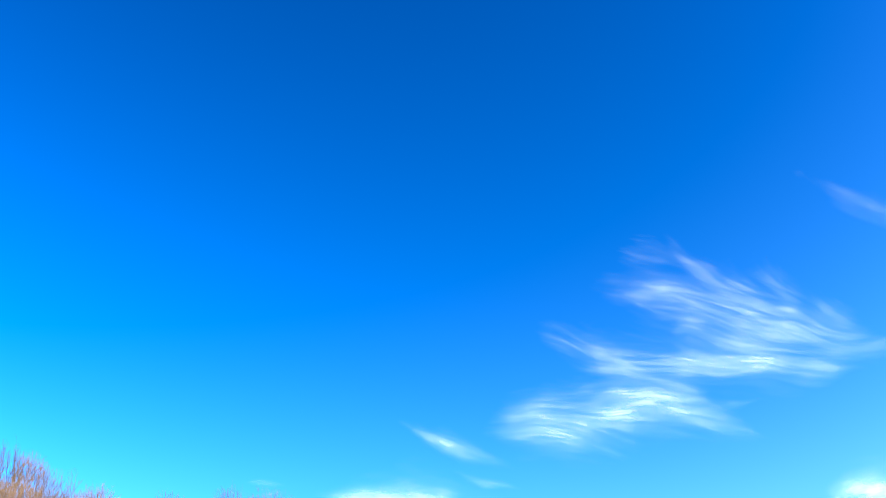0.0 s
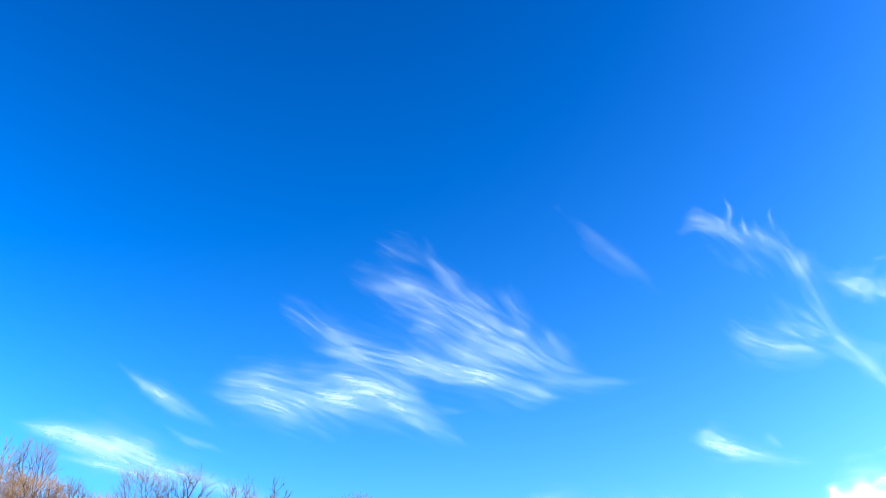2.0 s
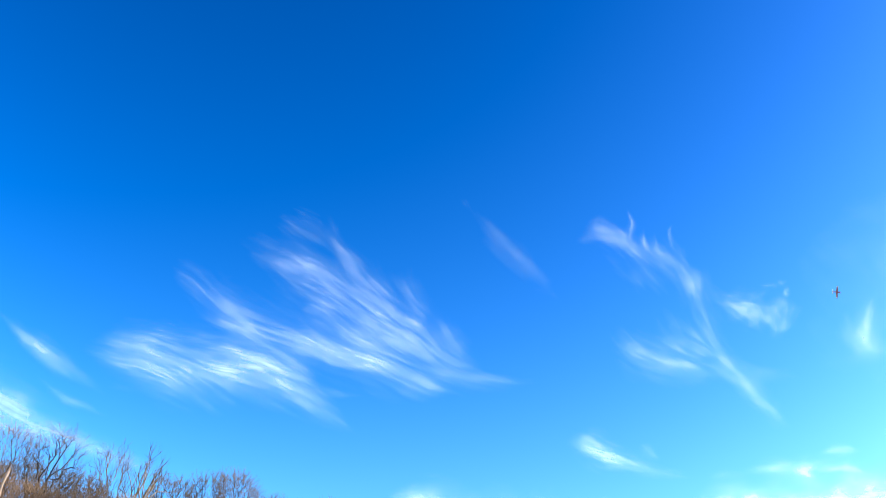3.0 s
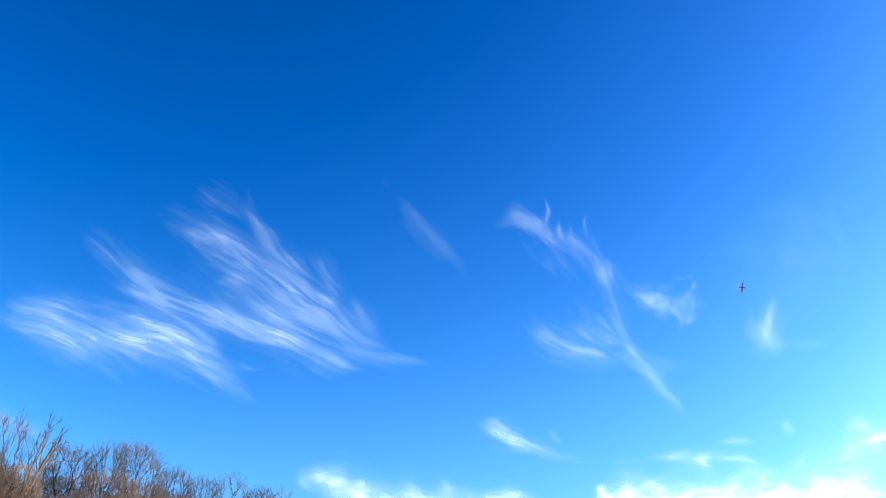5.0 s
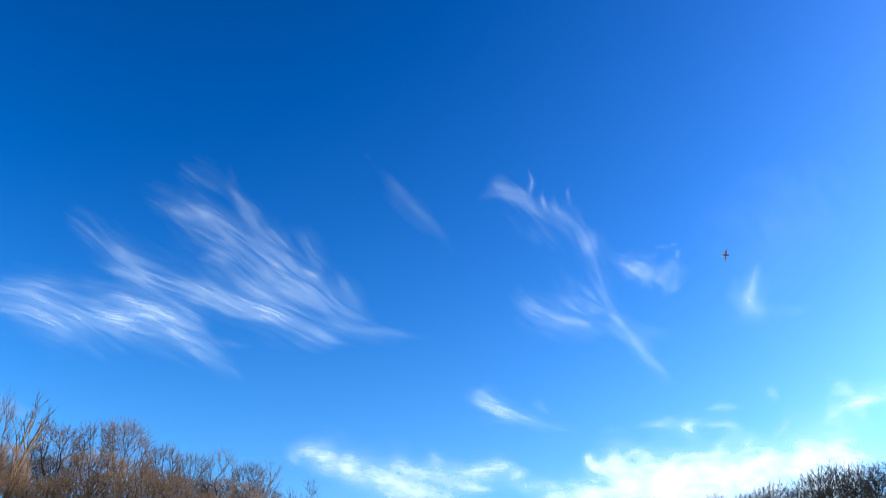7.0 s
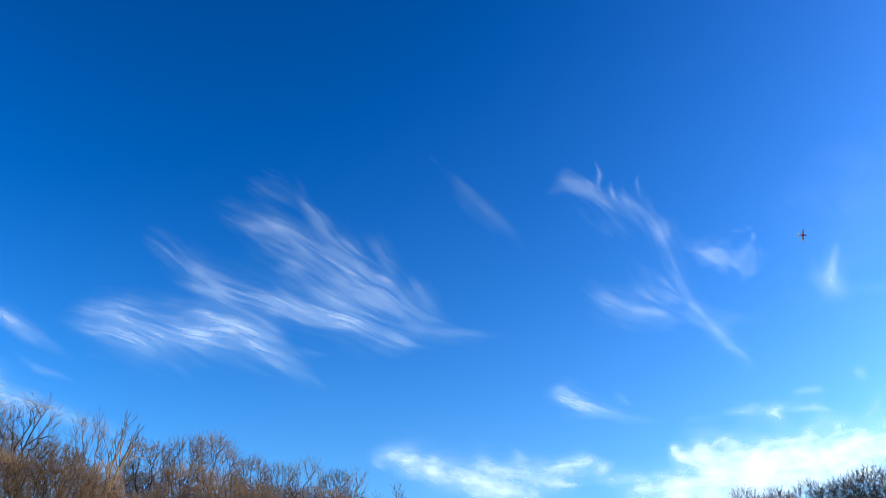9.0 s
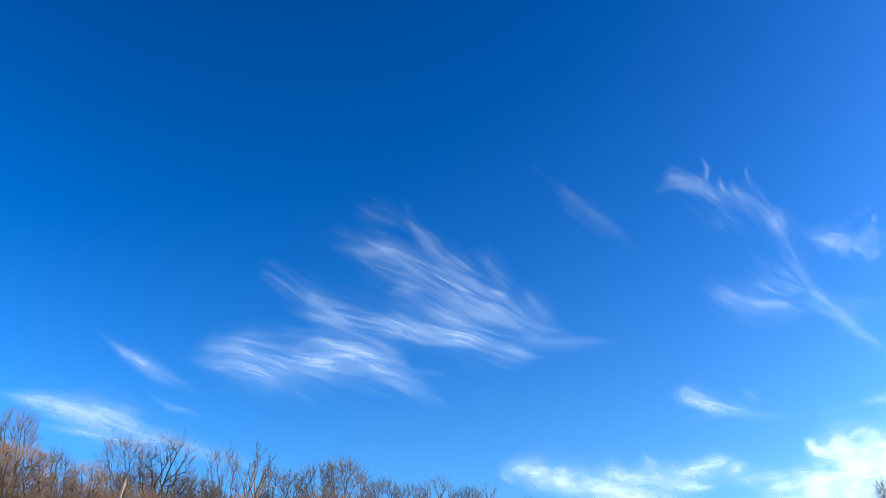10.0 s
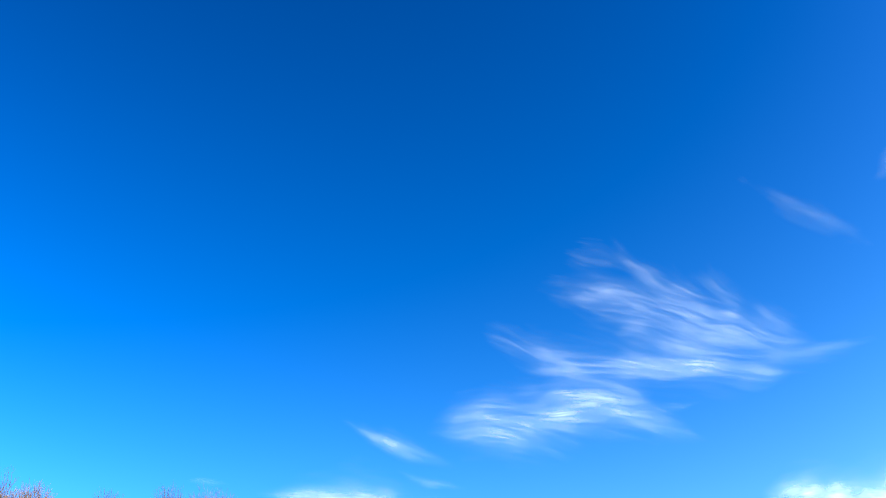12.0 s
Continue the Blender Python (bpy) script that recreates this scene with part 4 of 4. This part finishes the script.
def snag(az, top, away):
    """A dead trunk, broken off short, its bare wood bleached and splintered at the break."""
    rng = random.Random(12)
    x, y = away * math.sin(radians(az)), away * math.cos(radians(az))
    z = ground_z(x, y)
    tall = EYE + away * math.tan(radians(top)) - z
    tree = new("dead_tree")
    tagged(tree, "broken dead trunk of pale weathered wood, splintered at the top", "dead tree", "bare trees at the edge of the wood")
    tree.location = (x, y, z)
    verts, faces = [], []
    pts, radii = reach(rng, Vector((-1.6, 0, -0.2)), Vector((0, 0, tall)), 0.0, 0.006, 0.19, 0.14, 14)
    tube(verts, faces, pts, radii, 10)
    mesh_object("trunk", verts, faces, WOOD_BARE, tree, smooth=True)
    for k in range(6):
        a = 2 * math.pi * k / 6
        sv, sf = [], []
        foot = pts[-1] + Vector((0.085 * math.cos(a), 0.085 * math.sin(a), -0.15))
        tube(sv, sf, [foot, foot + Vector((0.02, 0, 0.3)), foot + Vector((0.04, 0, rng.uniform(0.5, 1.1)))], [0.055, 0.04, 0.006], 4)
        mesh_object("splinter", sv, sf, WOOD_BARE, tree)
    for f, side in ((0.8, 1), (0.7, -1), (0.9, -1)):
        sv, sf = [], []
        p, d = along(pts, f)
        sp, sr = wander(rng, p, Vector((side, 0.3, 0.5)).normalized(), rng.uniform(0.5, 1.2), 0.07, 0.03, 3, 0.1, 0.05)
        tube(sv, sf, sp, sr, 5)
        mesh_object("stub", sv, sf, BARK_MID, tree)


snag(4.60, 16.34, 124)

# ---- model aircraft ----
def model_aircraft():
    red, white, black, grey = paint("orange_red_film", (0.42, 0.075, 0.035)), paint("white_film", (0.8, 0.78, 0.72)), paint("black_plastic", (0.02, 0.02, 0.022), 0.5), paint("grey_metal", (0.4, 0.4, 0.42), 0.4, 1.0)
    plane = new("model_aircraft")
    tagged(plane, "small orange and white radio-controlled model aeroplane in flight", "model aircraft")

    def loft(sections):
        bm = bmesh.new()
        rings = [[bm.verts.new(v) for v in ring] for ring in sections]
        k = len(rings[0])
        for a, b in zip(rings, rings[1:]):
            for i in range(k):
                bm.faces.new((a[i], a[(i + 1) % k], b[(i + 1) % k], b[i]))
        bm.faces.new(rings[0][::-1])
        bm.faces.new(rings[-1])
        bmesh.ops.recalc_face_normals(bm, faces=bm.faces)
        return bm

    def hull(x, w, h, z):
        return [(x, w * math.cos(a), z + h * math.sin(a)) for a in (2 * math.pi * i / 12 for i in range(12))]

    def foil(y, x0, chord, thick, z):
        top = [(0, 0), (0.08, 0.55), (0.3, 1), (0.65, 0.6), (1, 0.03), (0.65, -0.25), (0.3, -0.4), (0.08, -0.3)]
        return [(x0 - chord * u, y, z + thick * v) for u, v in top]

    part("fuselage", loft([hull(0.62, 0.045, 0.05, 0), hull(0.55, 0.075, 0.085, 0), hull(0.3, 0.085, 0.11, 0.01), hull(0.05, 0.085, 0.115, 0.02), hull(-0.3, 0.06, 0.075, 0.02), hull(-0.68, 0.02, 0.035, 0.03)]), red, plane, "orange-red fuselage", True)
    part("canopy", loft([hull(0.3, 0.03, 0.02, 0.1), hull(0.2, 0.055, 0.07, 0.11), hull(0.02, 0.055, 0.07, 0.12), hull(-0.12, 0.02, 0.02, 0.1)]), black, plane, "dark canopy", True)
    wing = part("wing", loft([foil(-0.78, 0.24, 0.2, 0.02, 0.03), foil(-0.72, 0.27, 0.25, 0.026, 0.02), foil(0, 0.29, 0.3, 0.032, -0.03), foil(0.72, 0.27, 0.25, 0.026, 0.02), foil(0.78, 0.24, 0.2, 0.02, 0.03)]), red, plane, "orange-red wing")
    for y in (-0.6, 0.6):
        part("wing_stripe", loft([foil(y - 0.09, 0.276, 0.27, 0.031, 0.012), foil(y + 0.09, 0.276, 0.27, 0.031, 0.012)]), white, wing, "white band round the wing tip")
    part("tailplane", loft([foil(-0.3, -0.55, 0.13, 0.009, 0.05), foil(0, -0.5, 0.18, 0.012, 0.05), foil(0.3, -0.55, 0.13, 0.009, 0.05)]), white, plane, "white tailplane")
    fin = [[(x, 0.006 * s, z) for x, z in ((-0.46, 0.05), (-0.6, 0.27), (-0.72, 0.27), (-0.71, 0.05))] for s in (-1, 1)]
    part("fin", loft(fin), red, plane, "orange-red fin")
    part("spinner", loft([hull(0.62, 0.04, 0.04, 0), hull(0.66, 0.03, 0.03, 0), hull(0.7, 0.008, 0.008, 0)]), grey, plane, "metal spinner", True)
    blade = [[(0.645 + 0.006 * s, y, w * s2) for y, w, s2 in ((0.02, 0.014, 1), (0.15, 0.018, 1), (0.18, 0.006, 1), (0.18, 0.006, -1), (0.15, 0.018, -1), (0.02, 0.014, -1))] for s in (-1, 1)]
    for turn in (0.4, 0.4 + math.pi):
        ob = part("propeller_blade", loft(blade), black, plane)
        ob.rotation_euler = (turn, 0, 0)
    for side in (-1, 1):
        strut = loft([[(0.22 + 0.012 * math.cos(a), side * (0.06 + 0.13 * f), -0.09 - 0.15 * f + 0.006 * math.sin(a)) for a in (0, 1.57, 3.14, 4.71)] for f in (0, 1)])
        part("gear_leg", strut, grey, plane)
        wheel = loft([[(0.22 + r * math.cos(a), side * (0.19 + o), -0.25 + r * math.sin(a)) for a in (2 * math.pi * i / 14 for i in range(14))] for o, r in ((-0.015, 0.025), (-0.01, 0.04), (0.01, 0.04), (0.015, 0.025))])
        part("wheel", wheel, black, plane)
    return plane


aircraft = model_aircraft()
toward = heading(49.60, 27.40)
side = toward.cross(Vector((0, 0, 1))).normalized()
above = side.cross(toward)
lean = radians(11)
wing_way = above * math.cos(lean) + side * math.sin(lean)
nose = 0.72 * (side * math.cos(lean) - above * math.sin(lean)) - 0.69 * toward
nose = (nose - wing_way * nose.dot(wing_way)).normalized()
turn = Matrix((nose, -wing_way, wing_way.cross(nose))).transposed().to_4x4()
aircraft.matrix_basis = Matrix.Translation(toward * 139 + Vector((0, 0, EYE))) @ turn
